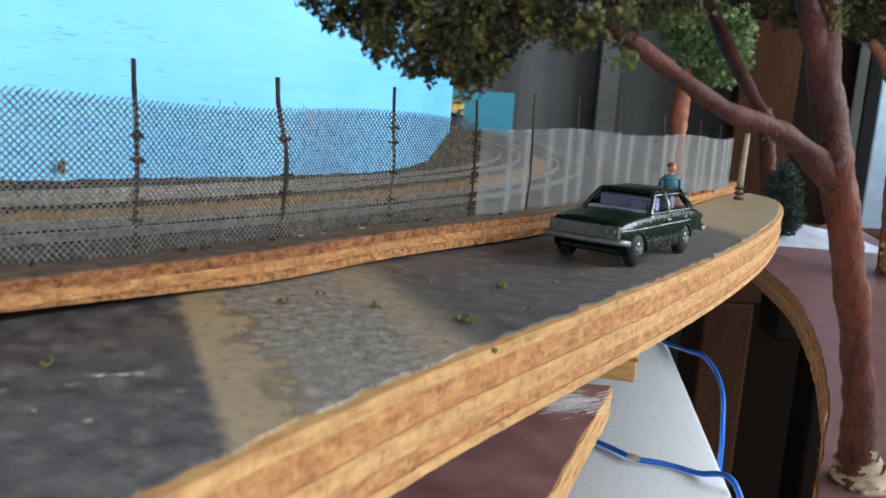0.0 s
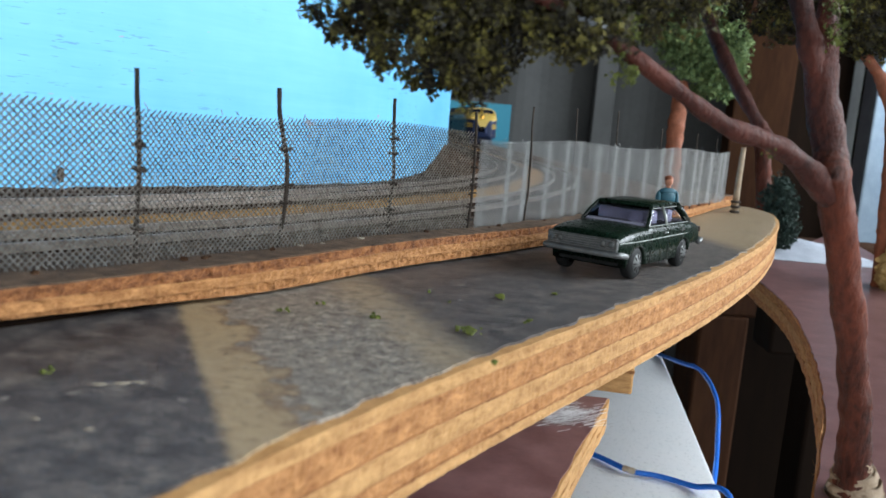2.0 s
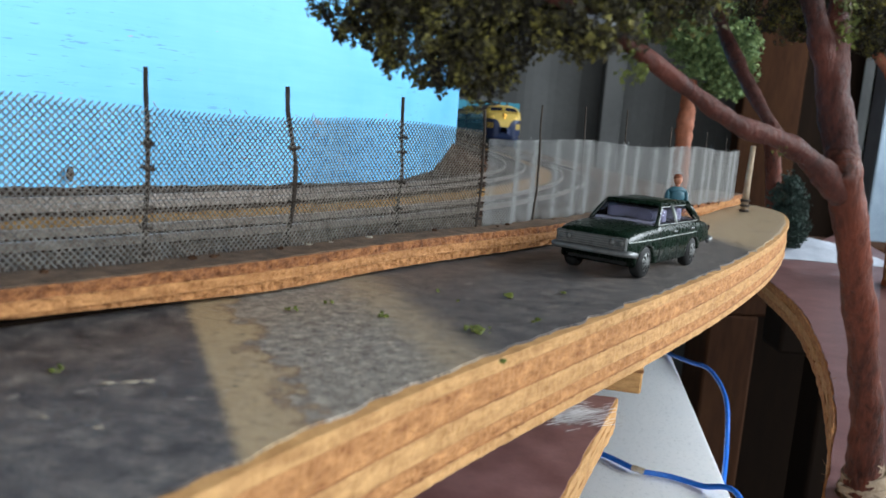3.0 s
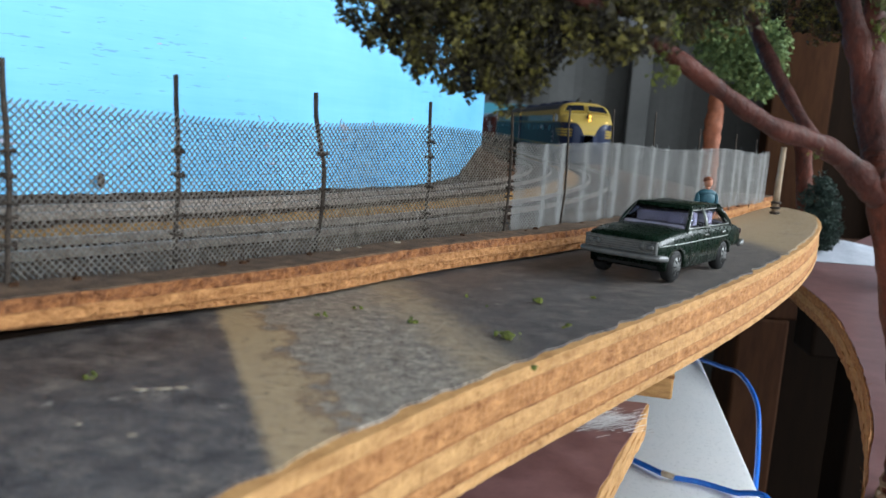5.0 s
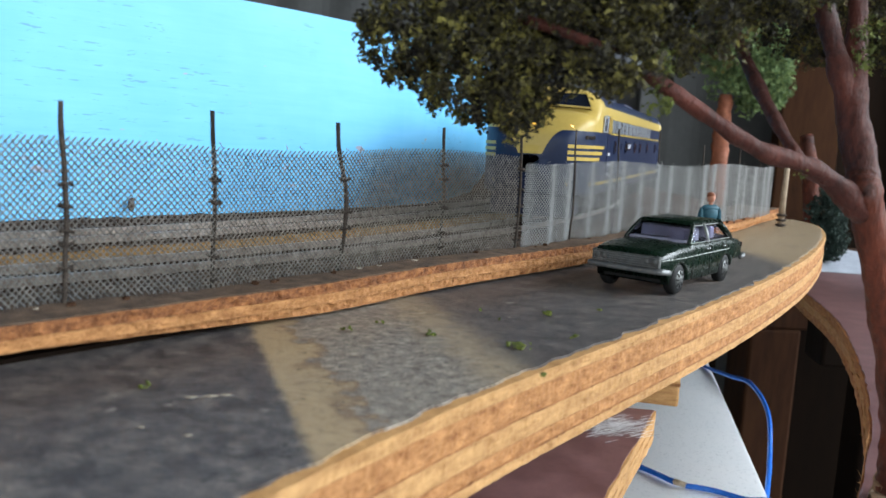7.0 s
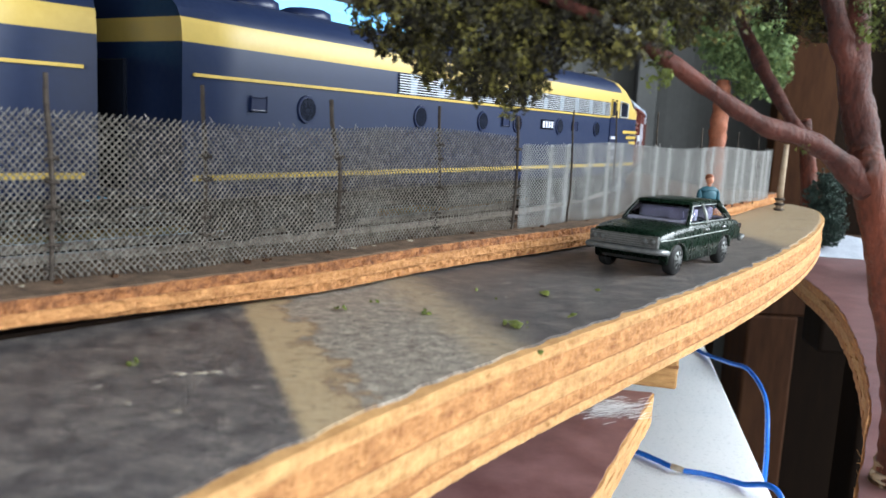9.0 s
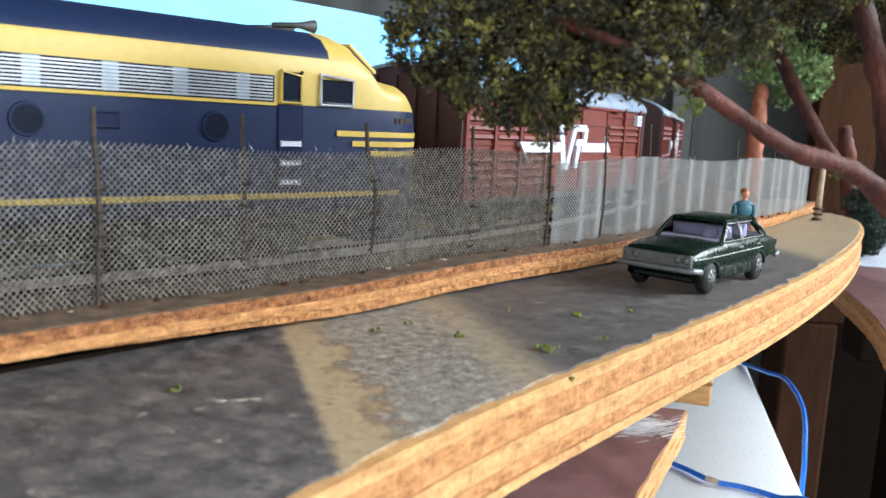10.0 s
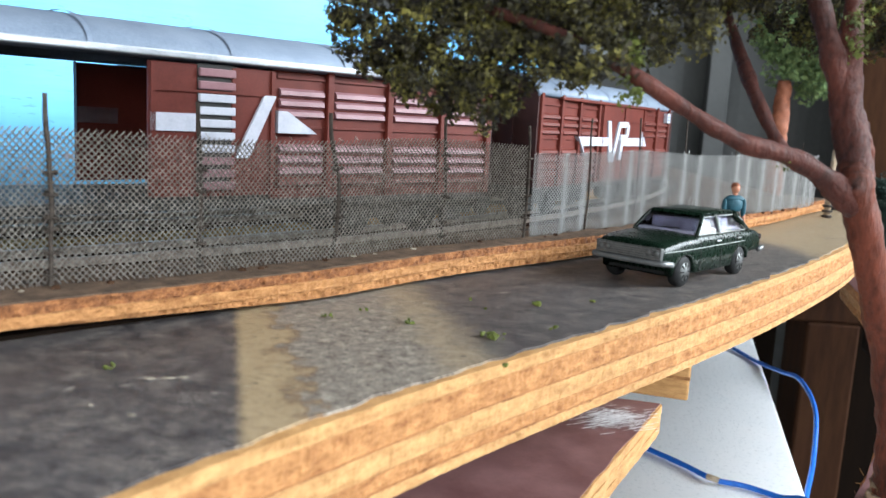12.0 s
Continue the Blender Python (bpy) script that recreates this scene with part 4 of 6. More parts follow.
# ---- the car ----
def car():
    """Model sedan: x forward, y to its left, z up; 40 mm long."""
    L, W = 0.0400, 0.0162
    rot = math.degrees(math.atan2(0.1774 - 0.1984, 0.0628 - 0.0767))
    mid = Vector(((0.0628 + 0.0767) / 2, (0.1774 + 0.1984) / 2, 0))
    fwd = Vector((math.cos(radians(rot)), math.sin(radians(rot)), 0))
    left = Vector((-fwd.y, fwd.x, 0))
    mid = mid - left * (0.0070) * 1.0 + fwd * 0.0008
    c = thing("toy_car", "dark green die-cast sedan with chrome trim parked on the road board", "toy car", at=pose(mid.x, mid.y, 0.0, 0, 0, rot))
    wr = 0.0031
    xf, xr, XR = 0.0122, -0.0123, -0.0245

    def arch(x):
        for cx in (xf, xr):
            d = abs(x - cx)
            if d < 0.0039:
                return 0.0021 + math.sqrt(0.0039 ** 2 - d * d) * 1.02
        return 0.0023 if abs(x) < 0.0163 else 0.0046

    def half(x):
        e = x / (L / 2) if x > 0 else x / XR
        return W / 2 * (1 - 0.10 * max(0, e - 0.72) / 0.28 - 0.015 * e)

    def deck(x):
        """Height of bonnet, belt and boot along the car."""
        if x > 0.006:
            return 0.0093 - 0.0009 * ((x - 0.006) / 0.014) ** 2
        if x < -0.0125:
            return 0.0094 - 0.0007 * ((-x - 0.0125) / 0.0100) ** 2
        return 0.0096

    xs = [XR + (L / 2 - XR) * i / 84 for i in range(85)]
    verts, faces = [], []
    prof = 13
    for x in xs:
        e = max(0.0, (x - L / 2 + 0.0012) / 0.0012, (XR + 0.0012 - x) / 0.0012)
        w, top, bot = half(x) * (1 - 0.05 * e * e), deck(x) - 0.0006 * e * e, arch(x)
        ring = [(0.90, bot), (0.985, bot + 0.0002), (1.0, max(bot + 0.0003, 0.0052)), (0.995, max(bot + 0.0005, 0.0066)), (0.975, max(bot + 0.0007, 0.0071)), (0.965, 0.0080), (0.93, top - 0.0005), (0.87, top), (0.6, top + 0.00025), (0.3, top + 0.0004), (0.0, top + 0.00045)]
        full = [(k * w, z) for k, z in ring] + [(-k * w, z) for k, z in reversed(ring[:-1])]
        prof = len(full)
        verts += [(x, y, z) for y, z in full]
    n = len(xs)
    for i in range(n - 1):
        faces += [(i * prof + k, (i + 1) * prof + k, (i + 1) * prof + (k + 1) % prof, i * prof + (k + 1) % prof) for k in range(prof)]
    faces += [tuple(range(prof)), tuple(reversed(range((n - 1) * prof, n * prof)))]
    mesh_ob("body", verts, faces, M_CAR, c, "", True)
    # roof and pillars
    zr, zb = 0.0136, 0.0094

    def roof_shell():
        bm = bmesh.new()
        add_box(bm, -0.0118, 0.0028, -0.0059, 0.0059, zr - 0.0010, zr, 0.00055)
        for v in bm.verts:
            if v.co.z > zr - 0.0003:
                v.co.z += 0.0004 * (1 - (v.co.y / 0.006) ** 2)
        return bm
    bm_ob("roof", roof_shell(), M_CAR, c, "", True)
    corner = {"a": ((0.0066, 0.0069, zb), (0.0024, 0.0057, zr - 0.0005)), "b": ((-0.0026, 0.0075, zb), (-0.0030, 0.0059, zr - 0.0005)), "c": ((-0.0162, 0.0069, zb), (-0.0114, 0.0057, zr - 0.0005))}
    for s in (1, -1):
        for key, r in (("a", 0.00035), ("b", 0.0003), ("c", 0.00075)):
            p, q = (Vector((v[0], v[1] * s, v[2])) for v in corner[key])
            v, f = tube([p, p.lerp(q, 0.5) + Vector((0, 0.0002 * s, 0)), q], [r, r, r], 8)
            mesh_ob("pillar", v, f, M_TRIM if key == "b" else M_CAR, c, "silver pillar" if key == "b" else "", True)
        # side windows with bright frames
        for x0, x1, y0, y1 in (((0.0060), (-0.0024), 0.0020, -0.0028), ((-0.0030), (-0.0148), -0.0034, -0.0112)):
            g = [Vector((x0, 0.0071 * s, zb + 0.0002)), Vector((x1, 0.0073 * s, zb + 0.0002)), Vector((y1, 0.0058 * s, zr - 0.0008)), Vector((y0, 0.0058 * s, zr - 0.0008))]
            nrm = Vector((0, 0.00012 * s, 0))
            v = [p for p in g] + [p - nrm for p in g]
            mesh_ob("side_window", v, [(0, 1, 2, 3), (7, 6, 5, 4), (0, 4, 5, 1), (1, 5, 6, 2), (2, 6, 7, 3), (3, 7, 4, 0)], M_GLASS, c)
            loop = g + [g[0]]
            v, f = tube([p + nrm for p in loop], [0.00009] * 5, 5)
            mesh_ob("window_trim", v, f, M_TRIM, c, "thin bright window frame")
        # body side line, handles, arches
        pts = [(0.0192, half(0.0192) * s * 1.0, 0.0071), (0.010, half(0.01) * s * 1.0, 0.0072), (0, half(0) * s * 0.999, 0.0073), (-0.010, half(0.01) * s, 0.0073), (-0.0188, half(0.0188) * s, 0.0072)]
        v, f = tube(smooth_path(pts, 6), [0.00011] * 25, 5)
        mesh_ob("side_trim", v, f, M_TRIM, c, "thin silver side line")
        for x in (-0.0016, -0.0112):
            box_ob("door_handle", x - 0.0008, x + 0.0008, half(x) * s * 0.975 - 0.0002, half(x) * s * 0.975 + 0.0003, 0.0080, 0.0083, M_CHROME, c, 0.0001)
        for x in (0.0062, -0.0028, -0.0105):
            pts = [(x, half(x) * s * 1.002, 0.0026), (x, half(x) * s * 1.004, 0.0055), (x - 0.0001, half(x) * s * 0.985, 0.0074), (x - 0.0001, half(x) * s * 0.955, 0.0089)]
            v, f = tube(smooth_path(pts, 4), [0.00007] * 13, 4)
            mesh_ob("door_gap", v, f, M_BLACK, c, "dark shut line")
        for x in (xf, xr):
            w = thing_part("wheel", c, (x, s * (W / 2 - 0.0013), wr), s)
    # windscreen and rear window
    for nm, pa, pb, half_a, half_b in (("windscreen", (0.0067, zb), (0.0026, zr - 0.0006), 0.0067, 0.0055), ("rear_window", (-0.0164, zb), (-0.0118, zr - 0.0006), 0.0066, 0.0054)):
        g = [Vector((pa[0], half_a, pa[1])), Vector((pa[0], -half_a, pa[1])), Vector((pb[0], -half_b, pb[1])), Vector((pb[0], half_b, pb[1]))]
        d = Vector((0.00012 * (1 if pa[0] > 0 else -1), 0, 0.0001))
        v = g + [p - d for p in g]
        mesh_ob(nm, v, [(0, 1, 2, 3), (7, 6, 5, 4), (0, 4, 5, 1), (1, 5, 6, 2), (2, 6, 7, 3), (3, 7, 4, 0)], M_GLASS, c)
        v, f = tube([p + d for p in g + [g[0]]], [0.00007] * 5, 5)
        mesh_ob("screen_trim", v, f, M_BUMPER, c, "bright screen surround")
    bm = bmesh.new()
    for x in (0.0002, -0.0080):
        add_box(bm, x - 0.0014, x + 0.0014, -0.0060, 0.0060, 0.0088, 0.0123, 0.0006)
    add_box(bm, 0.0036, 0.0064, -0.0063, 0.0063, 0.0088, 0.0101, 0.0004)
    add_box(bm, -0.0150, -0.0100, -0.0062, 0.0062, 0.0088, 0.0098, 0.0004)
    bmesh.ops.create_cone(bm, cap_ends=True, segments=14, radius1=0.0016, radius2=0.0015, depth=0.0003, matrix=pose(0.0030, 0.0030, 0.0106, 0, 65, 0))
    bm_ob("interior", bm, M_INTERIOR, c, "pale violet-grey moulded seats")
    # front: grille, lamps, bumper
    box_ob("grille", L / 2 - 0.0008, L / 2 + 0.00010, -0.0071, 0.0071, 0.0056, 0.0080, M_GRILLE, c, 0.0002)
    for k in range(5):
        z = 0.0058 + k * 0.00042
        box_ob("grille_bar", L / 2 + 0.0001, L / 2 + 0.0003, -0.0066, 0.0066, z, z + 0.00014, M_BUMPER, c)
    for y in (0.0060, 0.0044, -0.0044, -0.0060):
        v, f = tube([(L / 2, y, 0.0069), (L / 2 + 0.0003, y, 0.0069), (L / 2 + 0.0004, y, 0.0069)], [0.00062, 0.00062, 0.0004], 12)
        mesh_ob("headlight", v, f, M_GRILLE, c, "", True)
    for nm, x, s in (("front_bumper", L / 2, 1), ("rear_bumper", XR, -1)):
        pts = [(x - 0.0028 * s, -0.0079, 0.0048), (x - 0.0004 * s, -0.0076, 0.0051), (x + 0.0002 * s, -0.0062, 0.0051), (x + 0.0004 * s, 0, 0.0051), (x + 0.0002 * s, 0.0062, 0.0051), (x - 0.0004 * s, 0.0076, 0.0051), (x - 0.0028 * s, 0.0079, 0.0048)]
        v, f = tube(smooth_path(pts, 5), [0.00058] * 31, 8)
        mesh_ob(nm, v, f, M_BUMPER, c, "dull grey bumper", True)
    box_ob("underbody", -0.0180, 0.0165, -0.0060, 0.0060, 0.0026, 0.0048, M_TYRE, c)
    for y in (0.0062, -0.0062):
        box_ob("tail_lamp", XR - 0.0002, XR + 0.0004, y - 0.0009, y + 0.0009, 0.0068, 0.0080, M_REDDARK, c, 0.0002)


def thing_part(name, parent, at, s):
    """A wheel: tyre with a chrome hub and rim, axis along y."""
    x, y, z = at
    prof = [(0.0, 0.0019), (0.0003, 0.0029), (0.0007, 0.0031), (0.0017, 0.0031), (0.0021, 0.0029), (0.0024, 0.0019)]
    n, verts, faces = 24, [], []
    for off, r in prof:
        verts += [(r * math.cos(2 * math.pi * k / n), (off - 0.0012) * s, r * math.sin(2 * math.pi * k / n)) for k in range(n)]
    for i in range(len(prof) - 1):
        faces += [(i * n + k, i * n + (k + 1) % n, (i + 1) * n + (k + 1) % n, (i + 1) * n + k) for k in range(n)]
    faces += [tuple(range(n)), tuple(range((len(prof) - 1) * n, len(prof) * n))]
    w = mesh_ob(name, verts, faces, M_TYRE, parent, "", True)
    w.location = (x, y, z)
    verts, faces = tube([(0, 0.0009 * s, 0), (0, 0.00125 * s, 0), (0, 0.00135 * s, 0), (0, 0.0016 * s, 0)], [0.0019, 0.0018, 0.0011, 0.0005], 16)
    mesh_ob("rim", verts, faces, M_GRILLE, w, "", True)
    for k in range(8):
        a = 2 * math.pi * k / 8
        v, f = tube([(0.0006 * math.cos(a), 0.0014 * s, 0.0006 * math.sin(a)), (0.0017 * math.cos(a), 0.0013 * s, 0.0017 * math.sin(a))], [0.00016, 0.00016], 4)
        mesh_ob("spoke", v, f, M_TYRE, w)
    return w


def figure():
    """Small painted model figure standing beyond the car, one plain mesh."""
    bm = bmesh.new()

    def blob(cx, cy, cz, rx, ry, rz, mi):
        made = bmesh.ops.create_icosphere(bm, subdivisions=3, radius=1.0)["verts"]
        for v in made:
            v.co = Vector((cx + v.co.x * rx, cy + v.co.y * ry, cz + v.co.z * rz))
        for f in {f for v in made for f in v.link_faces}:
            f.material_index = mi
    blob(0, 0, 0.0170, 0.00105, 0.0012, 0.0014, 0)
    blob(0, 0.0002, 0.0176, 0.00112, 0.00125, 0.0010, 3)
    blob(0, 0, 0.0155, 0.0006, 0.0006, 0.0008, 0)
    blob(0, 0, 0.0127, 0.0024, 0.0014, 0.0026, 1)
    blob(0, 0, 0.0142, 0.0027, 0.0012, 0.0011, 1)
    for s in (1, -1):
        blob(s * 0.0028, 0, 0.0118, 0.0007, 0.0008, 0.0026, 1)
        blob(s * 0.0030, 0, 0.0090, 0.0005, 0.0006, 0.0016, 0)
        blob(s * 0.0010, 0, 0.0055, 0.0010, 0.0011, 0.0056, 2)
        blob(s * 0.0010, -0.0006, 0.0005, 0.0009, 0.0016, 0.0006, 2)
    blob(0, 0, 0.0100, 0.0019, 0.0013, 0.0018, 2)
    ob = bm_ob("figurine", bm, [M_SKIN, M_SHIRT, M_POST, M_BARK2], None, "", True)
    ob.matrix_world = pose(0.0808, 0.2330, 0.0, 0, 0, 20) @ Matrix.Scale(0.95, 4)
    tagged(ob, "small painted model figurine in a teal shirt standing behind the car", "figurine")


# ---- trees and foliage ----
def clumps(name, centres, count, size, mat, parent=None, seed=1, label=""):
    """A crown of small ragged foam pieces, crowded towards the surface of several lumps."""
    rnd = random.Random(seed)
    verts, faces = [], []
    ico = bmesh.new()
    bmesh.ops.create_icosphere(ico, subdivisions=1, radius=1.0)
    base_v = [v.co.copy() for v in ico.verts]
    base_f = [tuple(v.index for v in f.verts) for f in ico.faces]
    ico.free()
    weights = [rx * ry + ry * rz + rx * rz for _, (rx, ry, rz) in centres]
    for _ in range(count):
        (c, r) = rnd.choices(centres, weights)[0]
        d = Vector((rnd.gauss(0, 1), rnd.gauss(0, 1), rnd.gauss(0, 1))).normalized()
        lump = 1 + 0.28 * noise.noise(Vector(c) * 300 + d * 2.2) + 0.14 * noise.noise(d * 6 + Vector(c) * 90)
        k = (0.55 + 0.45 * rnd.random() ** 0.45) * lump
        p = Vector((c[0] + d.x * r[0] * k, c[1] + d.y * r[1] * k, c[2] + d.z * r[2] * k))
        s = size * (0.45 + 0.9 * rnd.random())
        if rnd.random() < 0.06:
            p += d * size * 1.6
            s *= 0.6
        q = Euler((rnd.random() * 6.3, rnd.random() * 6.3, rnd.random() * 6.3)).to_matrix()
        st = Vector((0.6 + rnd.random() * 0.9, 0.6 + rnd.random() * 0.9, 0.5 + rnd.random() * 0.6))
        n = len(verts)
        for b in base_v:
            w = Vector((b.x * st.x, b.y * st.y, b.z * st.z)) * s * (0.6 + 0.8 * rnd.random())
            verts.append(p + q @ w)
        faces += [tuple(n + i for i in f) for f in base_f]
    return mesh_ob(name, verts, faces, mat, parent, label)


def leafage(name, centres, count, size, mat, parent=None, seed=1, label="", lumps=0):
    """A crown of ragged foam flakes gathered in small tufts, denser near the surface of the lumps."""
    rnd = random.Random(seed)
    verts, faces = [], []
    weights = [rx * ry + ry * rz + rx * rz for _, (rx, ry, rz) in centres]

    def ball():
        return Vector((rnd.gauss(0, 1), rnd.gauss(0, 1), rnd.gauss(0, 1))).normalized()

    tufts = []
    for _ in range(lumps or max(12, count // 40)):
        c, r = rnd.choices(centres, weights)[0]
        d = ball()
        k = (0.55 + 0.45 * rnd.random() ** 0.45) * (1 + 0.25 * noise.noise(Vector(c) * 300 + d * 2.4) + 0.16 * noise.noise(d * 6.5 + Vector(c) * 90))
        if rnd.random() < 0.05:
            k *= 1.10
        tufts.append((Vector((c[0] + d.x * r[0] * k, c[1] + d.y * r[1] * k, c[2] + d.z * r[2] * k)), size * (1.1 + 1.5 * rnd.random() ** 1.5)))
    for i in range(count):
        c, r = tufts[i % len(tufts)]
        d = ball()
        p = c + d * r * (0.45 + 0.55 * rnd.random() ** 0.5) * (1 + 0.3 * noise.noise(d * 3 + c * 700))
        s = size * (0.35 + 0.75 * rnd.random() ** 1.5)
        n = len(verts)
        hub = [p + Vector((rnd.gauss(0, 1), rnd.gauss(0, 1), rnd.gauss(0, 1))) * s * 0.30 for _ in range(3)]
        tips = [p + ball() * s * (0.5 + 0.5 * rnd.random()) for _ in range(3)]
        verts += hub + tips
        faces += [(n, n + 1, n + 3), (n + 1, n + 2, n + 4), (n + 2, n, n + 5), (n, n + 1, n + 2)]
    return mesh_ob(name, verts, faces, mat, parent, label)


def limb(name, pts, radii, mat, parent, seed, lab=""):
    path = smooth_path(pts, 12)
    n = len(path)
    rr = []
    for i in range(n):
        t = i / (n - 1) * (len(radii) - 1)
        k = min(int(t), len(radii) - 2)
        rr.append((radii[k] + (radii[k + 1] - radii[k]) * (t - k)) * (1 + 0.05 * math.sin(i * 0.5 + seed)))
    rnd = random.Random(seed)
    path = [p + Vector((rnd.gauss(0, 1), rnd.gauss(0, 1), 0)) * radii[0] * 0.015 for p in path]
    v, f = tube(path, rr, 20, 0.015, seed)
    out = []
    for i, q in enumerate(v):
        c = path[i // 20]
        k = 1 + 0.20 * noise.noise(q * 210) + 0.10 * noise.noise(q * 620) + 0.05 * noise.noise(q * 1500)
        out.append(c + (q - c) * k)
    return mesh_ob(name, out, f, mat, parent, lab, True)


def near_tree():
    t = thing("model_tree", "model tree with red-brown forked trunk and olive foam crown", "tree", at=pose(0, 0, 0))
    limb("trunk", [(0.0935, 0.1445, BASE_Z - 0.0002), (0.0925, 0.1440, -0.019), (0.0905, 0.1430, -0.008), (0.0868, 0.1410, 0.004), (0.0825, 0.1380, 0.016), (0.0800, 0.1368, 0.0225), (0.0798, 0.1385, 0.0255)],
         [0.0034, 0.0024, 0.0022, 0.0021, 0.0023, 0.0026, 0.0023], M_BARK, t, 2)
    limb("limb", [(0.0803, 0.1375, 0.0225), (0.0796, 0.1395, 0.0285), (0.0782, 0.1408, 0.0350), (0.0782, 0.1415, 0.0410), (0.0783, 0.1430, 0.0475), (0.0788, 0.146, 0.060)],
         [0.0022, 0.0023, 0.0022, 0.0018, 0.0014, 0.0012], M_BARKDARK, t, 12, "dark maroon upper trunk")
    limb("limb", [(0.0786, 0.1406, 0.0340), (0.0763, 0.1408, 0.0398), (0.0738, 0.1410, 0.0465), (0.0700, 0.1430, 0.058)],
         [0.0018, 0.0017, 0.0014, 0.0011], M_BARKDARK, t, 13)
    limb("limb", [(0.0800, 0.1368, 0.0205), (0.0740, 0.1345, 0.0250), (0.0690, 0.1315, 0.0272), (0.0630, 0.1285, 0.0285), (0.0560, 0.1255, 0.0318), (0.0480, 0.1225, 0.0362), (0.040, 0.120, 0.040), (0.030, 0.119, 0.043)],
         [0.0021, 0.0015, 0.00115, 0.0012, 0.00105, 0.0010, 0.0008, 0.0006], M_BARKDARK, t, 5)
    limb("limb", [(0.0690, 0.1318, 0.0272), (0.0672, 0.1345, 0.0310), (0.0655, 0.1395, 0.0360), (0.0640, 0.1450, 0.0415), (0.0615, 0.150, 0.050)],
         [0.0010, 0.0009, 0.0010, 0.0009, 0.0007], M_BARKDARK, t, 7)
    limb("root_ball", [(0.0940, 0.1448, BASE_Z - 0.0002), (0.0938, 0.1447, BASE_Z + 0.0015), (0.0933, 0.1445, BASE_Z + 0.0038), (0.0929, 0.1442, BASE_Z + 0.0062)], [0.0040, 0.0037, 0.0031, 0.0024], M_ROOT, t, 14, "pale plaster root ball")
    crown = [((0.0175, 0.1225, 0.0415), (0.0085, 0.0075, 0.0070)), ((0.0240, 0.1215, 0.0380), (0.0072, 0.0070, 0.0075)), ((0.0298, 0.1220, 0.0362), (0.0055, 0.0060, 0.0078)), ((0.0330, 0.1240, 0.0450), (0.0080, 0.009, 0.0085)), ((0.0405, 0.1250, 0.0425), (0.0090, 0.009, 0.0070)), ((0.0500, 0.1280, 0.0440), (0.0085, 0.009, 0.0062)), ((0.0385, 0.1180, 0.0364), (0.0042, 0.0035, 0.0024)), ((0.0412, 0.1165, 0.0372), (0.0036, 0.0028, 0.0024)), ((0.0446, 0.1168, 0.0384), (0.0032, 0.0028, 0.0022)), ((0.0311, 0.1185, 0.0322), (0.0026, 0.0028, 0.0026)), ((0.036, 0.130, 0.056), (0.022, 0.016, 0.012)), ((0.060, 0.136, 0.056), (0.018, 0.016, 0.010)), ((0.084, 0.160, 0.0525), (0.020, 0.014, 0.0085)), ((0.102, 0.162, 0.0510), (0.014, 0.014, 0.0085))]
    leafage("crown", crown, 84000, 0.00092, M_LEAF, t, 21, "olive green foam foliage with gaps", 2100)
    for i, tuft in enumerate((((0.0480, 0.1225, 0.0352), (0.0015, 0.001, 0.0030)), ((0.0455, 0.1215, 0.0385), (0.0030, 0.002, 0.0020)), ((0.0785, 0.1395, 0.0445), (0.0012, 0.0014, 0.0028)), ((0.0690, 0.1310, 0.0262), (0.0007, 0.0007, 0.0008)))):
        tagged(leafage("leaf_tuft", [tuft], 140 if i < 3 else 30, 0.0009 if i < 3 else 0.0005, M_MOSS, t, 22 + i, "yellow-green foliage tuft on the limb"), kind="stuff")
    # pale blob added in place of a bright glint among the leaves
    path = [(0.0418, 0.1185, 0.0378), (0.0428, 0.1182, 0.0388), (0.0438, 0.1185, 0.0380), (0.0446, 0.1188, 0.0386)]
    v, f = tube(smooth_path(path, 4), [0.0005, 0.0008, 0.0009, 0.0008] * 3 + [0.0004], 7, 0.3, 3)
    mesh_ob("glint_blob", v, f, M_CLOTH, t, "pale blob standing in for a bright glint in the crown")


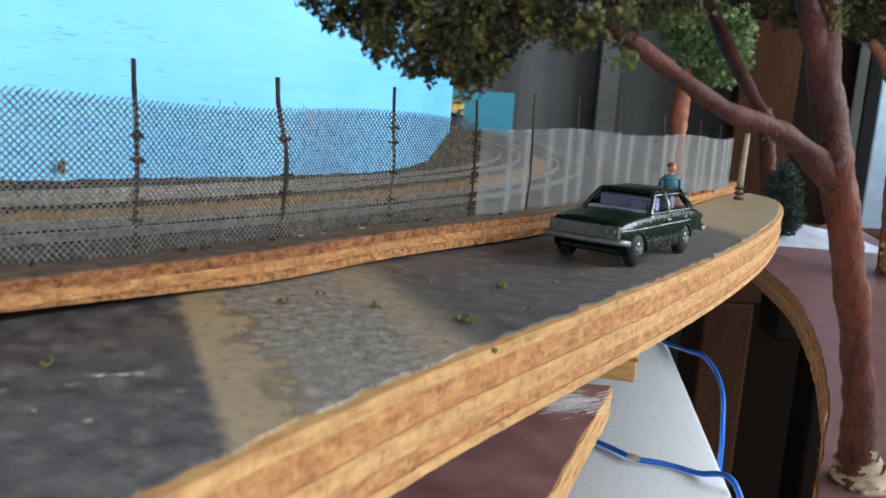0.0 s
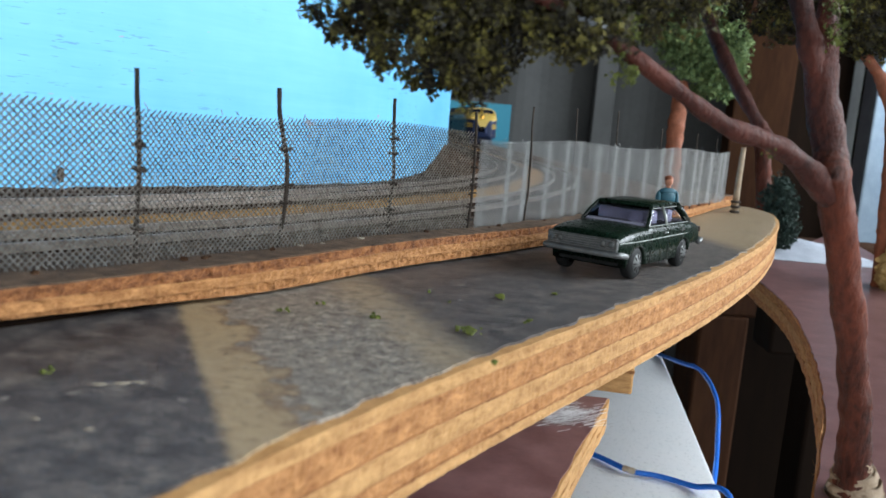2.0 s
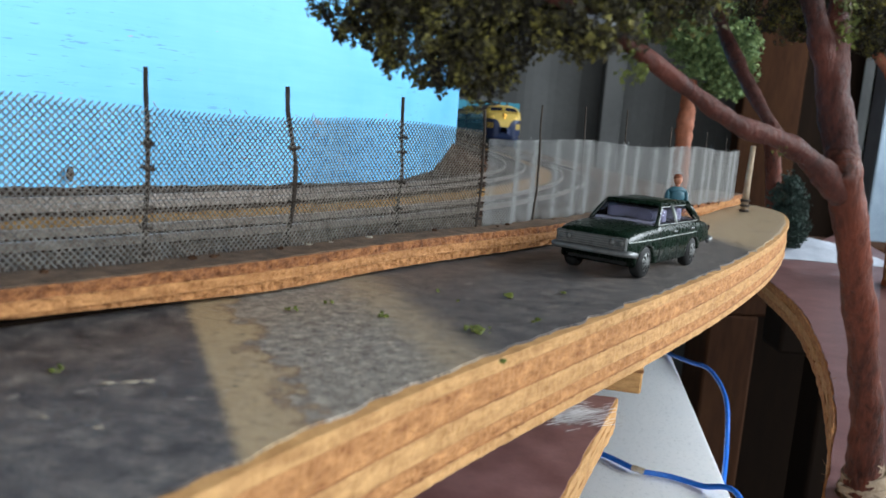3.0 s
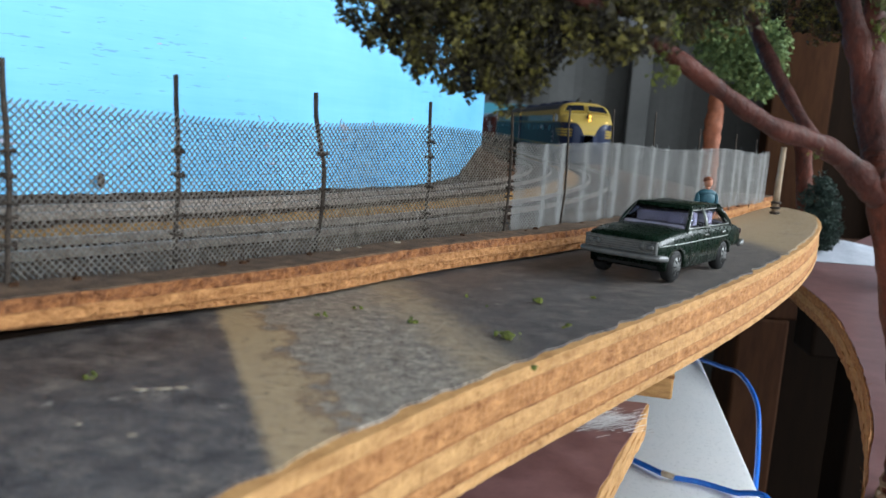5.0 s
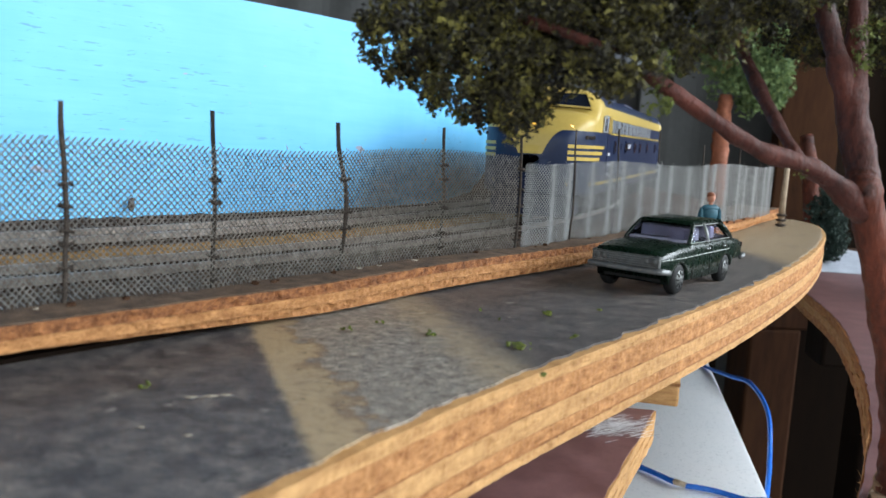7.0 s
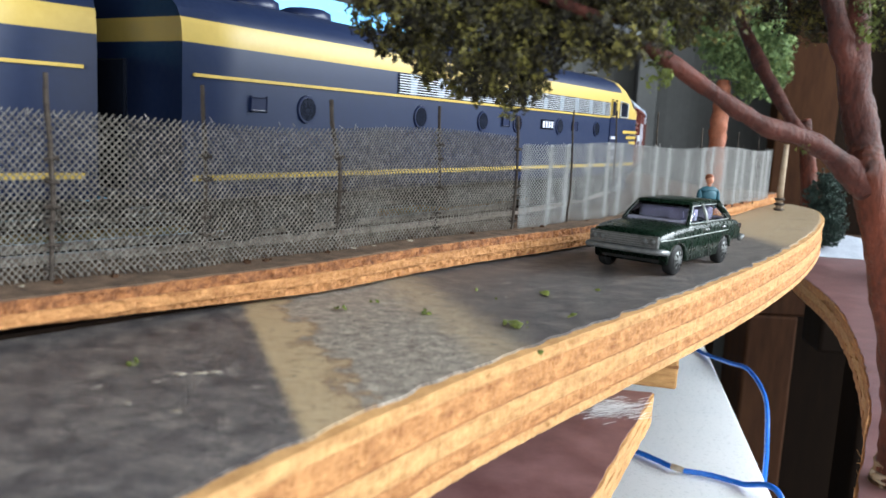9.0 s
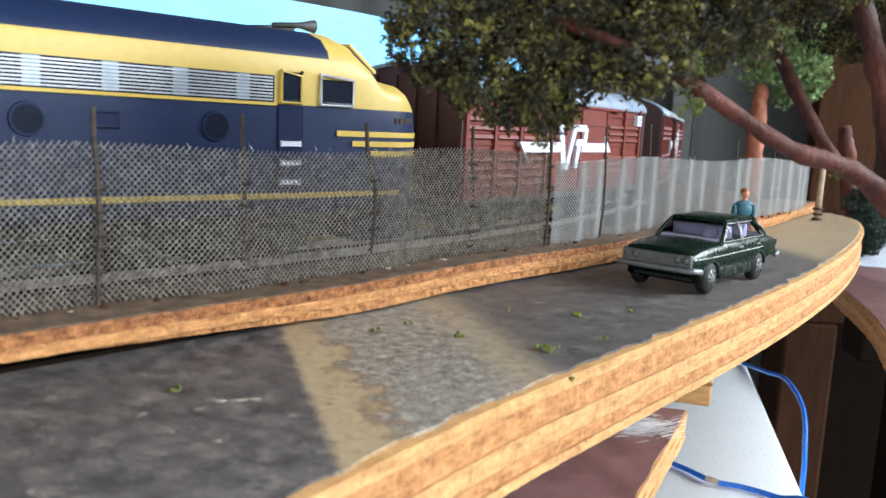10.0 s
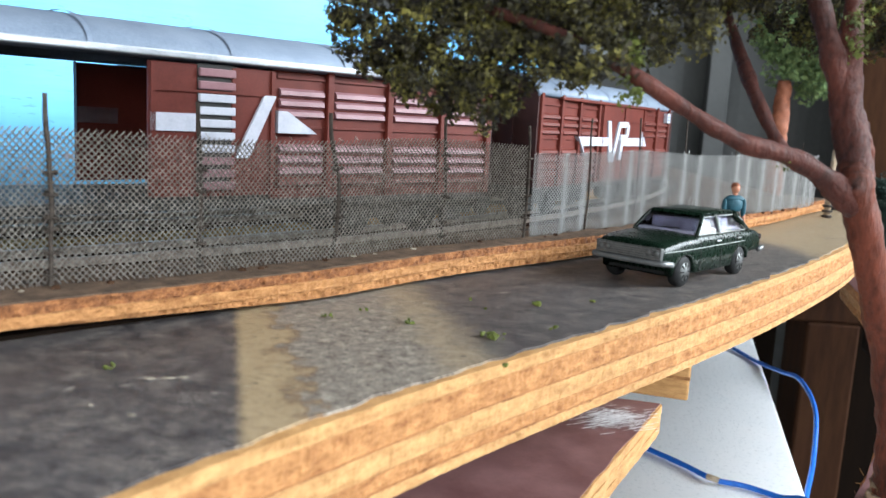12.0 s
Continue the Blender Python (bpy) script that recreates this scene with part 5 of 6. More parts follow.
def far_trees():
    t = thing("model_tree", "model tree with brown trunk on a straw base", "tree")
    limb("trunk", [(0.2010, 0.3560, BASE_Z), (0.1995, 0.3570, -0.005), (0.1985, 0.3590, 0.020), (0.1965, 0.3610, 0.042), (0.1900, 0.362, 0.056), (0.182, 0.363, 0.066)], [0.0052, 0.0042, 0.0040, 0.0036, 0.0026, 0.0016], M_BARK2, t, 3)
    limb("limb", [(0.1965, 0.361, 0.042), (0.200, 0.362, 0.055), (0.205, 0.363, 0.070)], [0.0030, 0.0024, 0.0016], M_BARK2, t, 9)
    leafage("crown", [((0.180, 0.364, 0.079), (0.020, 0.018, 0.011)), ((0.205, 0.366, 0.082), (0.024, 0.018, 0.012))], 9000, 0.0026, M_LEAF, t, 31)
    clumps("straw_base", [((0.2035, 0.3480, BASE_Z + 0.009), (0.009, 0.008, 0.0115))], 1500, 0.0013, M_STRAW, None, 33)
    ob = bpy.data.objects["straw_base"]
    tagged(ob, "clump of yellow straw scatter round the tree foot", "straw", kind="stuff")
    t = thing("model_tree", "far model tree with orange trunk and bright green crown", "tree")
    limb("trunk", [(0.1640, 0.5880, -0.0255), (0.1645, 0.5885, 0.02), (0.1650, 0.590, 0.045), (0.166, 0.592, 0.066)], [0.0062, 0.0058, 0.0054, 0.0040], M_BARK2, t, 4)
    leafage("crown", [((0.180, 0.594, 0.090), (0.026, 0.022, 0.026)), ((0.190, 0.596, 0.080), (0.018, 0.018, 0.024)), ((0.166, 0.596, 0.100), (0.024, 0.020, 0.020))], 12000, 0.0038, M_LEAF2, t, 35)
    b = leafage("bush", [((0.1790, 0.4250, 0.0030), (0.0055, 0.006, 0.009)), ((0.1840, 0.4280, -0.010), (0.0055, 0.006, 0.012))], 6000, 0.0018, M_LEAF3, None, 37)
    tagged(b, "very dark green foliage bush beyond the road end", "bush")
    # stem of the tree behind the bush
    t = thing("tree_stump", "thin dark red-brown tree stem rising beyond the road end", "tree")
    limb("trunk", [(0.1790, 0.440, BASE_Z), (0.1765, 0.438, 0.0), (0.1730, 0.436, 0.022), (0.1690, 0.434, 0.038)], [0.0040, 0.0034, 0.0040, 0.0030], M_BARK, t, 6)
    # white plaster cloth on the board
    verts, faces, n = [], [], 22
    for i in range(n + 1):
        for j in range(n + 1):
            p = Vector((0.196 + (i / n - 0.5) * 0.075, 0.455 + (j / n - 0.5) * 0.09, 0))
            r = math.hypot(i / n - 0.5, j / n - 0.5) * 2
            p.z = BASE_Z + 0.0004 + max(0, 1 - r) ** 0.7 * (0.007 + 0.004 * noise.noise(p * 60))
            verts.append(p)
    faces = [(i * (n + 1) + j, (i + 1) * (n + 1) + j, (i + 1) * (n + 1) + j + 1, i * (n + 1) + j + 1) for i in range(n) for j in range(n)]
    tagged(mesh_ob("plaster_cloth", verts, faces, M_CLOTH, None, smooth=True), "crumpled white plaster cloth on the maroon board", "cloth")


def road_litter():
    """Loose flock and chips lying on the road."""
    spots = [(0.0321, 0.1258, 9, 0.0009), (0.0335, 0.1250, 7, 0.0008), (0.0202, 0.1292, 8, 0.0008), (0.0372, 0.1483, 8, 0.0008), (0.0462, 0.1551, 5, 0.0006), (0.0082, 0.1279, 7, 0.0007), (-0.0066, 0.0967, 7, 0.0006), (0.0263, 0.1483, 3, 0.0005), (0.0355, 0.1130, 5, 0.0006), (0.0405, 0.1335, 4, 0.0006), (0.0300, 0.1420, 3, 0.0005), (0.0120, 0.1340, 4, 0.0005)]
    for i, (x, y, n, s) in enumerate(spots):
        ob = clumps("flock_tuft", [((0, 0, s * 0.36), (s * 1.1, s * 0.9, s * 0.3))], n, s * 0.42, M_MOSS, None, 50 + i)
        ob.matrix_world = pose(x, y, 0.0001)
        tagged(ob, "tiny yellow-green flock tuft lying on the road", "flock", "flock on the road")
    for i, (x, y, l) in enumerate(((0.0008, 0.0960, 0.0007), (0.0022, 0.0967, 0.0005), (-0.0010, 0.0952, 0.0006), (-0.0020, 0.0860, 0.0003), (0.0030, 0.0850, 0.0004))):
        bm = bmesh.new()
        bmesh.ops.create_icosphere(bm, subdivisions=3, radius=1.0)
        for q in bm.verts:
            k = 1 + 0.55 * noise.noise(q.co * 2.1 + Vector((i * 5, 0, 0))) + 0.3 * noise.noise(q.co * 5)
            q.co = Vector((q.co.x * l * k, q.co.y * l * 0.42 * k, 0.00003 + q.co.z * 0.00008 * k))
        ob = bm_ob("paint_flake", bm, M_FLAKE)
        ob.matrix_world = pose(x, y, 0.0, 0, 0, 25)
        tagged(ob, "pale flake of dried scenery on the road", "flake", "flakes on the road")


# ---- the train ----
LOCO, GAP = 0.2130, 0.0035
VANS_L = (0.1150, 0.1565, 0.1150)
VANS_U = (0.4980, 0.6495, 0.8060)


def bogie(parent, x, wheels, wr, spacing):
    b = thing_box("bogie", parent, x)
    for k in range(wheels):
        wx = (k - (wheels - 1) / 2) * spacing
        for s in (1, -1):
            v, f = tube([(wx, s * (GAUGE / 2 - 0.0004), wr), (wx, s * (GAUGE / 2 + 0.0004), wr), (wx, s * (GAUGE / 2 + 0.0013), wr)], [wr * 1.06, wr, wr * 0.9], 18)
            mesh_ob("wheel", v, f, M_BLACK, b, "", True)
    return b


def thing_box(name, parent, x):
    bm = bmesh.new()
    for s in (1, -1):
        add_box(bm, -0.022, 0.022, s * 0.0098 - 0.0012, s * 0.0098 + 0.0012, 0.0045, 0.0088, 0.0006)
        for k in (-1, 0, 1):
            add_box(bm, k * 0.0145 - 0.003, k * 0.0145 + 0.003, s * 0.0112 - 0.0008, s * 0.0112 + 0.0008, 0.0030, 0.0080, 0.0005)
    add_box(bm, -0.012, 0.012, -0.009, 0.009, 0.006, 0.010)
    ob = bm_ob(name, bm, M_BLACK, parent)
    ob.location = (x, 0, 0)
    return ob


def locomotive():
    """Streamlined diesel: x forward, z up from the rail; flat rear end at -x."""
    loco = thing("locomotive", "navy blue and yellow streamlined model diesel locomotive with lit headlights", "locomotive", "locomotives of the train")
    H, W, F, B = 0.0428, 0.0345, LOCO / 2, -LOCO / 2 + 0.001
    floor_z = 0.0095

    def top(x):
        if x < 0.0820:
            return H
        if x < 0.0860:
            return H - 0.0010 * ((x - 0.082) / 0.004) ** 2
        if x < 0.0925:
            return H - 0.0010 - 0.0066 * ((x - 0.0860) / 0.0065)
        t = (x - 0.0925) / (F - 0.0925)
        return 0.0352 - 0.0012 * t - 0.0062 * max(0, t - 0.35) ** 2 / 0.4225

    def half(x):
        if x < 0.084:
            return W / 2
        t = (x - 0.084) / (F - 0.084)
        return W / 2 * (1 - 0.04 * t - 0.40 * max(0.0, t - 0.42) ** 2.2 / 0.3017)

    def ring(x):
        w, h = half(x), top(x)
        cut = min(0.0340, h - 0.0042)
        low = [min(z, floor_z + (cut - floor_z) * f) for z, f in ((0.0140, 0.2), (0.0188, 0.45), (0.0228, 0.65), (0.0262, 0.82))]
        pts = [(0.90, floor_z), (0.985, floor_z + 0.0004), (1.0, floor_z + 0.0015)] + [(1.0, z) for z in low] + [(1.0, cut), (0.985, cut + (h - cut) * 0.28), (0.93, cut + (h - cut) * 0.52), (0.80, cut + (h - cut) * 0.76), (0.55, cut + (h - cut) * 0.93), (0.28, cut + (h - cut) * 0.985), (0.0, h)]
        return [(k * w, z) for k, z in pts] + [(-k * w, z) for k, z in reversed(pts[:-1])]

    xs = [B + (0.078 - B) * i / 14 for i in range(15)] + [0.0790 + i * 0.0012 for i in range(23)] + [F - 0.0006]
    xs = sorted(x for x in set(xs) if x <= F - 0.0005)
    rings = [ring(x) for x in xs]
    p = len(rings[0])
    verts = [(x, y, z) for x, r in zip(xs, rings) for y, z in r]
    faces = [(i * p + k, (i + 1) * p + k, (i + 1) * p + (k + 1) % p, i * p + (k + 1) % p) for i in range(len(xs) - 1) for k in range(p)]
    # rounded front: shrinking rings close the nose
    n0 = (len(xs) - 1) * p
    prev = list(range(n0, n0 + p))
    for shrink, fx in ((0.86, F - 0.0001), (0.62, F + 0.0004), (0.28, F + 0.0006)):
        cur = []
        for q in range(n0, n0 + p):
            x, y, z = verts[q]
            cur.append(len(verts))
            verts.append((fx, y * shrink, 0.0185 + (z - 0.0185) * shrink))
        faces += [(prev[k], cur[k], cur[(k + 1) % p], prev[(k + 1) % p]) for k in range(p)]
        prev = cur
    faces += [tuple(reversed(range(p))), tuple(prev)]
    mesh_ob("body", verts, faces, M_LIVERY, loco, "navy body with yellow nose and eave band", True)

    # yellow lines, louvres, portholes, doors on both sides
    for s in (1, -1):
        for z, t, x0, x1, nm in ((0.0286, 0.0005, B + 0.002, 0.0690, "waist_line"), (0.0128, 0.0009, B + 0.002, F - 0.0008, "sill_line")):
            a = [(x0 + (x1 - x0) * i / 24) for i in range(25)]
            vs = [(x, s * (half(x) + o), zz) for x in a for o, zz in ((0.0, z), (0.0003, z), (0.0003, z + t), (0.0, z + t))]
            fs = [(i * 4 + k, i * 4 + 4 + k, i * 4 + 4 + (k + 1) % 4, i * 4 + (k + 1) % 4) for i in range(24) for k in range(4)]
            mesh_ob(nm, vs, fs, M_YELLOW, loco, "thin yellow painted line")
        # chevron whiskers on the nose
        for k in range(3):
            z = 0.0238 - k * 0.0018
            a = [0.0815 + k * 0.0035 + (F - 0.0008 - 0.0815 - k * 0.0035) * i / 20 for i in range(21)]
            vs = [(x, s * (half(x) + o), zz) for x in a for o, zz in ((-0.0002, z), (0.0003, z), (0.0003, z + 0.0010), (-0.0002, z + 0.0010))]
            fs = [(i * 4 + q, i * 4 + 4 + q, i * 4 + 4 + (q + 1) % 4, i * 4 + (q + 1) % 4) for i in range(20) for q in range(4)]
            mesh_ob("nose_whisker", vs, fs, M_YELLOW, loco, "yellow nose stripe")
        x0, x1 = -0.0505, 0.0680
        # no real recess: a flat dark sheet gives the shade between louvres
        box_ob("louvre_backing", x0, x1, s * (W / 2 - 0.0002), s * (W / 2 + 0.00015), 0.0293, 0.0335, M_WINDOWDARK, loco, 0, "flat dark sheet in place of shade between the louvres")
        for k in range(8):
            z = 0.0294 + k * 0.00052
            box_ob("louvre", x0, x1, s * (W / 2), s * (W / 2 + 0.0005), z, z + 0.00024, M_SILVER, loco)
        for k in range(11):
            x = x0 + (x1 - x0) * (k + 0.5) / 11
            box_ob("louvre_post", x - 0.0012, x + 0.0012, s * (W / 2), s * (W / 2 + 0.0003), 0.0293, 0.0335, M_STEEL, loco)
        for x in (-0.078, -0.042, -0.0150, 0.0034, 0.0297, 0.0579):
            pts = [(x, s * (W / 2 - 0.0003), 0.0248), (x, s * (W / 2 + 0.00035), 0.0248)]
            v, f = tube(pts, [0.0026, 0.0024], 20)
            port = mesh_ob("porthole", v, f, M_NAVY, loco, "", False)
            v, f = tube([(x, s * (W / 2 + 0.0002), 0.0248), (x, s * (W / 2 + 0.0004), 0.0248)], [0.0020, 0.0020], 20)
            mesh_ob("porthole_glass", v, f, M_WINDOWDARK, port)
        for x in (-0.090, -0.0034, 0.0404):
            box_ob("vent_panel", x - 0.0018, x + 0.0018, s * (W / 2), s * (W / 2 + 0.0003), 0.0240, 0.0262, M_NAVY, loco, 0.0002)
        # number board drawn as plain bars
        box_ob("number_board", 0.0175, 0.0252, s * W / 2, s * (W / 2 + 0.0003), 0.0238, 0.0264, M_WINDOWDARK, loco)
        for k in range(4):
            x = 0.0181 + k * 0.0018
            box_ob("number_bar", x, x + 0.0011, s * (W / 2 + 0.0002), s * (W / 2 + 0.0005), 0.0242, 0.0260, M_LETTER, loco)
        # cab window and door
        for x0c, x1c, nm in ((0.0698, 0.0738, "door_window"), (0.0778, 0.0848, "cab_window")):
            zt = 0.0344
            box_ob(nm, x0c, x1c, s * (half(x0c) - 0.0004), s * (half(x0c) + 0.0003), 0.0294, zt - (0.0008 if nm == "cab_window" else 0), M_WINDOWDARK, loco, 0.0003)
            loop = [(x0c, s * (half(x0c) + 0.0003), 0.0292), (x1c, s * (half(x1c) + 0.0004), 0.0292), (x1c, s * (half(x1c) + 0.0004), zt - 0.0006), (x0c, s * (half(x0c) + 0.0003), zt), (x0c, s * (half(x0c) + 0.0003), 0.0292)]
            v, f = tube(loop, [0.0003] * 5, 5)
            mesh_ob("window_frame", v, f, M_SILVER if nm == "cab_window" else M_YELLOW, loco)
        box_ob("cab_door", 0.0694, 0.0742, s * (W / 2 - 0.0001), s * (W / 2 + 0.0002), 0.0140, 0.0285, M_NAVY, loco, 0.0001)
        for k in range(3):
            box_ob("cab_step", 0.0698, 0.0738, s * (W / 2 + 0.0001), s * (W / 2 + 0.0006), 0.0152 + k * 0.0033, 0.0161 + k * 0.0033, M_LETTER, loco, 0.0001, "white step edge")
        # windscreen halves
        g = [(0.0876, 0.0012, 0.0402), (0.0868, 0.0120, 0.0398), (0.0910, 0.0144, 0.0353), (0.0918, 0.0012, 0.0360)]
        n3 = Vector((0.0010, 0, 0.0007))
        v = [Vector((a, s * b, c)) + n3 for a, b, c in g] + [Vector((a, s * b, c)) - n3 * 0.2 for a, b, c in g]
        mesh_ob("windscreen", v, [(0, 1, 2, 3), (7, 6, 5, 4), (0, 4, 5, 1), (1, 5, 6, 2), (2, 6, 7, 3), (3, 7, 4, 0)], M_WINDOWDARK, loco)
        v, f = tube([Vector((a, s * b, c)) + n3 for a, b, c in g + [g[0]]], [0.0004] * 5, 5)
        mesh_ob("windscreen_frame", v, f, M_YELLOW, loco)
        # marker lamp and blue nose panel with bars
        x = F - 0.0055
        v, f = tube([(x - 0.001, s * 0.0108, 0.0296), (x + 0.0024, s * 0.0110, 0.0296)], [0.0009, 0.0008], 10)
        mesh_ob("marker_lamp", v, f, M_MARKER, loco, "small lit marker lamp", True)
        for k in range(4):
            xx = 0.0955 + k * 0.0014
            box_ob("number_bar", xx, xx + 0.0009, s * (half(xx) - 0.0006), s * (half(xx) + 0.0002), 0.0266, 0.0276, M_POST, loco)
    # twin headlight housing
    v, f = tube([(F - 0.0110, 0, 0.0324), (F - 0.0024, 0, 0.0322), (F - 0.0018, 0, 0.0322)], [0.0025, 0.0025, 0.0022], 18)
    v = [(x, y * 0.62, 0.0322 + (z - 0.0322) * 1.0) for x, y, z in v]
    lamp = mesh_ob("headlight_housing", v, f, M_BLACK, loco, "black oval headlight housing", True)
    for z in (0.0311, 0.0333):
        v, f = tube([(F - 0.0024, 0, z), (F - 0.0015, 0, z)], [0.00098, 0.0009], 14)
        mesh_ob("headlight", v, f, M_HEADLIGHT, lamp, "lit warm headlight", True)
    # roof fans, exhausts, horns
    for x in (-0.075, -0.060, -0.020, 0.000, 0.030):
        v, f = tube([(x, 0, H - 0.001), (x, 0, H + 0.0016), (x, 0, H + 0.0022)], [0.0055, 0.0052, 0.0040], 18)
        mesh_ob("roof_fan", v, f, M_NAVY, loco, "dark roof fan housing", True)
    for y in (-0.004, 0.004):
        v, f = tube([(0.076, y, H + 0.0006), (0.082, y, H + 0.0012), (0.085, y, H + 0.0013)], [0.0005, 0.0006, 0.0013], 10)
        mesh_ob("horn", v, f, M_BLACK, loco, "", True)
    # pilot, couplers, tank, end door
    bm = bmesh.new()
    add_box(bm, F - 0.016, F - 0.0030, -0.0125, 0.0125, 0.0030, 0.0105, 0.0012)
    bm_ob("pilot", bm, M_NAVY, loco)
    for x in (F - 0.004, B - 0.001):
        box_ob("coupler", x - 0.002, x + 0.0035, -0.0014, 0.0014, 0.0055, 0.0085, M_BLACK, loco, 0.0003)
    box_ob("fuel_tank", -0.022, 0.020, -0.0130, 0.0130, 0.0036, 0.0096, M_BLACK, loco, 0.0010)
    box_ob("end_door", B - 0.0006, B + 0.0004, -0.0045, 0.0045, 0.0105, 0.0310, M_WINDOWDARK, loco, 0.0002)
    box_ob("underframe", B + 0.004, F - 0.012, -0.012, 0.012, 0.0080, 0.0098, M_BLACK, loco)
    for x in (0.062, -0.066):
        bogie(loco, x, 3, 0.0052, 0.0150)
    return loco


def van(open_door, L, name="goods_van"):
    """Bogie goods van with louvred bays, sliding doors and a low curved pale roof; x forward."""
    lab = "red-brown louvred goods van with a silver roof" + (", its sliding door open" if open_door else "")
    v0 = thing(name, lab, "goods wagon", "goods vans of the train")
    W, z0, ze, zt = 0.0320, 0.0100, 0.0345, 0.0408
    hl = L / 2
    if open_door:
        bays = [(hl, 0.0657), (0.0657, 0.0540), (0.0540, 0.0413), (0.0413, 0.0277), (-0.0205, -0.0330), (-0.0330, -0.0480), (-0.0480, -0.0630), (-0.0630, -hl)]
        doors, walls = [(-0.0205, 0.0032)], [(0.0272, hl), (-hl, -0.0205)]
        slats = [0.0250 + k * 0.0019 for k in range(3)] + [0.0122 + k * 0.0021 for k in range(4)]
    else:
        bays = [(hl, 0.0438), (0.0438, 0.0311), (0.0311, 0.0165), (-0.0250, -0.0395), (-0.0395, -0.0530)]
        doors, walls = [(-0.0236, 0.0150)], [(-hl, hl)]
        slats = [0.0238 + k * 0.0020 for k in range(3)] + [0.0125 + k * 0.0020 for k in range(4)]
    box_ob("floor_frame", -hl, hl, -W / 2, W / 2, z0 - 0.0016, z0, M_BLACK, v0, 0.0003)
    for s in (1, -1):
        for xa, xb in walls:
            box_ob("side_wall", xa, xb, s * (W / 2 - 0.0010), s * W / 2 - s * 0.0002, z0, ze, M_RED, v0)
        for xb, xa in bays:
            for x in (xa, xb) if xb == hl else (xa,):
                x = min(max(x, -hl + 0.0007), hl - 0.0007)
                box_ob("stanchion", x - 0.0007, x + 0.0007, s * (W / 2 - 0.0003), s * (W / 2 + 0.0008), z0, ze, M_RED, v0, 0.0001)
            for k, z in enumerate(slats):
                vs = [Vector((xx, s * yy, zz)) for xx in (xa + 0.0014, xb - 0.0014) for yy, zz in ((W / 2 - 0.0003, z + 0.0017), (W / 2 + 0.0005, z + 0.0012), (W / 2 + 0.0007, z + 0.0004), (W / 2 - 0.0003, z))]
                mesh_ob("louvre", vs, [(0, 1, 5, 4), (1, 2, 6, 5), (2, 3, 7, 6), (0, 3, 2, 1), (4, 5, 6, 7), (3, 0, 4, 7)], M_SLAT if open_door and k != 3 else M_RED, v0)
            for z in (0.0226, 0.0315) if not open_door else (0.0232, 0.0322):
                box_ob("rail_strip", xa + 0.0008, xb - 0.0008, s * (W / 2 - 0.0003), s * (W / 2 + 0.0002), z, z + 0.0004, M_RED, v0)
        for d0, d1 in doors:
            door = box_ob("sliding_door", d0, d1, s * (W / 2 - 0.0001), s * (W / 2 + 0.0009), z0 + 0.0008, ze - 0.0012, M_RED, v0, 0.0002)
            for x in ((d0 + 0.0006, (d0 + d1) / 2, d1 - 0.0006) if not open_door else (d0 + 0.0006, d0 + 0.0085, d1 - 0.0006)):
                box_ob("door_rib", x - 0.0004, x + 0.0004, s * (W / 2 + 0.0008), s * (W / 2 + 0.0013), z0 + 0.0010, ze - 0.0014, M_RED, door)
            box_ob("door_rib", d0 + 0.001, d1 - 0.001, s * (W / 2 + 0.0008), s * (W / 2 + 0.0013), 0.0286, 0.0290, M_RED, door)
            if open_door:
                # flat black sheet gives the shade between the door slats
                box_ob("vent_backing", -0.0124, -0.0052, s * (W / 2 + 0.0007), s * (W / 2 + 0.0010), 0.0118, 0.0335, M_BLACK, door, 0, "flat black sheet in place of shade between the slats")
                for k in range(10):
                    z = 0.0120 + k * 0.00215
                    box_ob("vent_slat", -0.0122, -0.0054, s * (W / 2 + 0.0008), s * (W / 2 + 0.0016), z, z + 0.0014, M_LETTER if 2 < k < 8 else M_SLAT, door, 0.0002, "pale painted slat")
        if open_door:
            box_ob("door_rail", -0.048, 0.048, s * (W / 2 + 0.0002), s * (W / 2 + 0.0022), ze - 0.0006, ze + 0.0006, M_SILVER, v0, 0.0003, "bright silver door rail")
        else:
            box_ob("door_rail", -0.034, 0.0455, s * (W / 2 - 0.0003), s * (W / 2 + 0.0014), ze - 0.0013, ze - 0.0004, M_RED, v0, 0.0002)
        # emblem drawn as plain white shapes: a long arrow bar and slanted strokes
        yb, yo = s * (W / 2 - 0.0001), s * (W / 2 + 0.0013)

        def sheet(nm, pts, lift=0.0):
            vs = [Vector((a, yb, b)) for a, b in pts] + [Vector((a, yo + s * lift, b)) for a, b in pts]
            m = len(pts)
            fs = [tuple(range(m)), tuple(reversed(range(m, 2 * m)))] + [(k, m + k, m + (k + 1) % m, (k + 1) % m) for k in range(m)]
            mesh_ob(nm, vs, fs, M_LETTER, v0, "white painted emblem stroke")
        if not open_door:
            sheet("emblem_bar", [(0.0330, 0.0236), (0.0095, 0.0236), (0.0085, 0.0210), (0.0295, 0.0210), (0.0275, 0.0180)])
            sheet("emblem_bar", [(-0.0030, 0.0236), (-0.0220, 0.0236), (-0.0220, 0.0258), (-0.0268, 0.0210), (-0.0030, 0.0210)])
            sheet("emblem_stroke", [(0.0110, 0.0286), (0.0085, 0.0286), (0.0050, 0.0162), (0.0082, 0.0162)], 0.0001)
            sheet("emblem_stroke", [(0.0064, 0.0162), (0.0044, 0.0162), (-0.0010, 0.0286), (0.0014, 0.0286)], 0.0002)
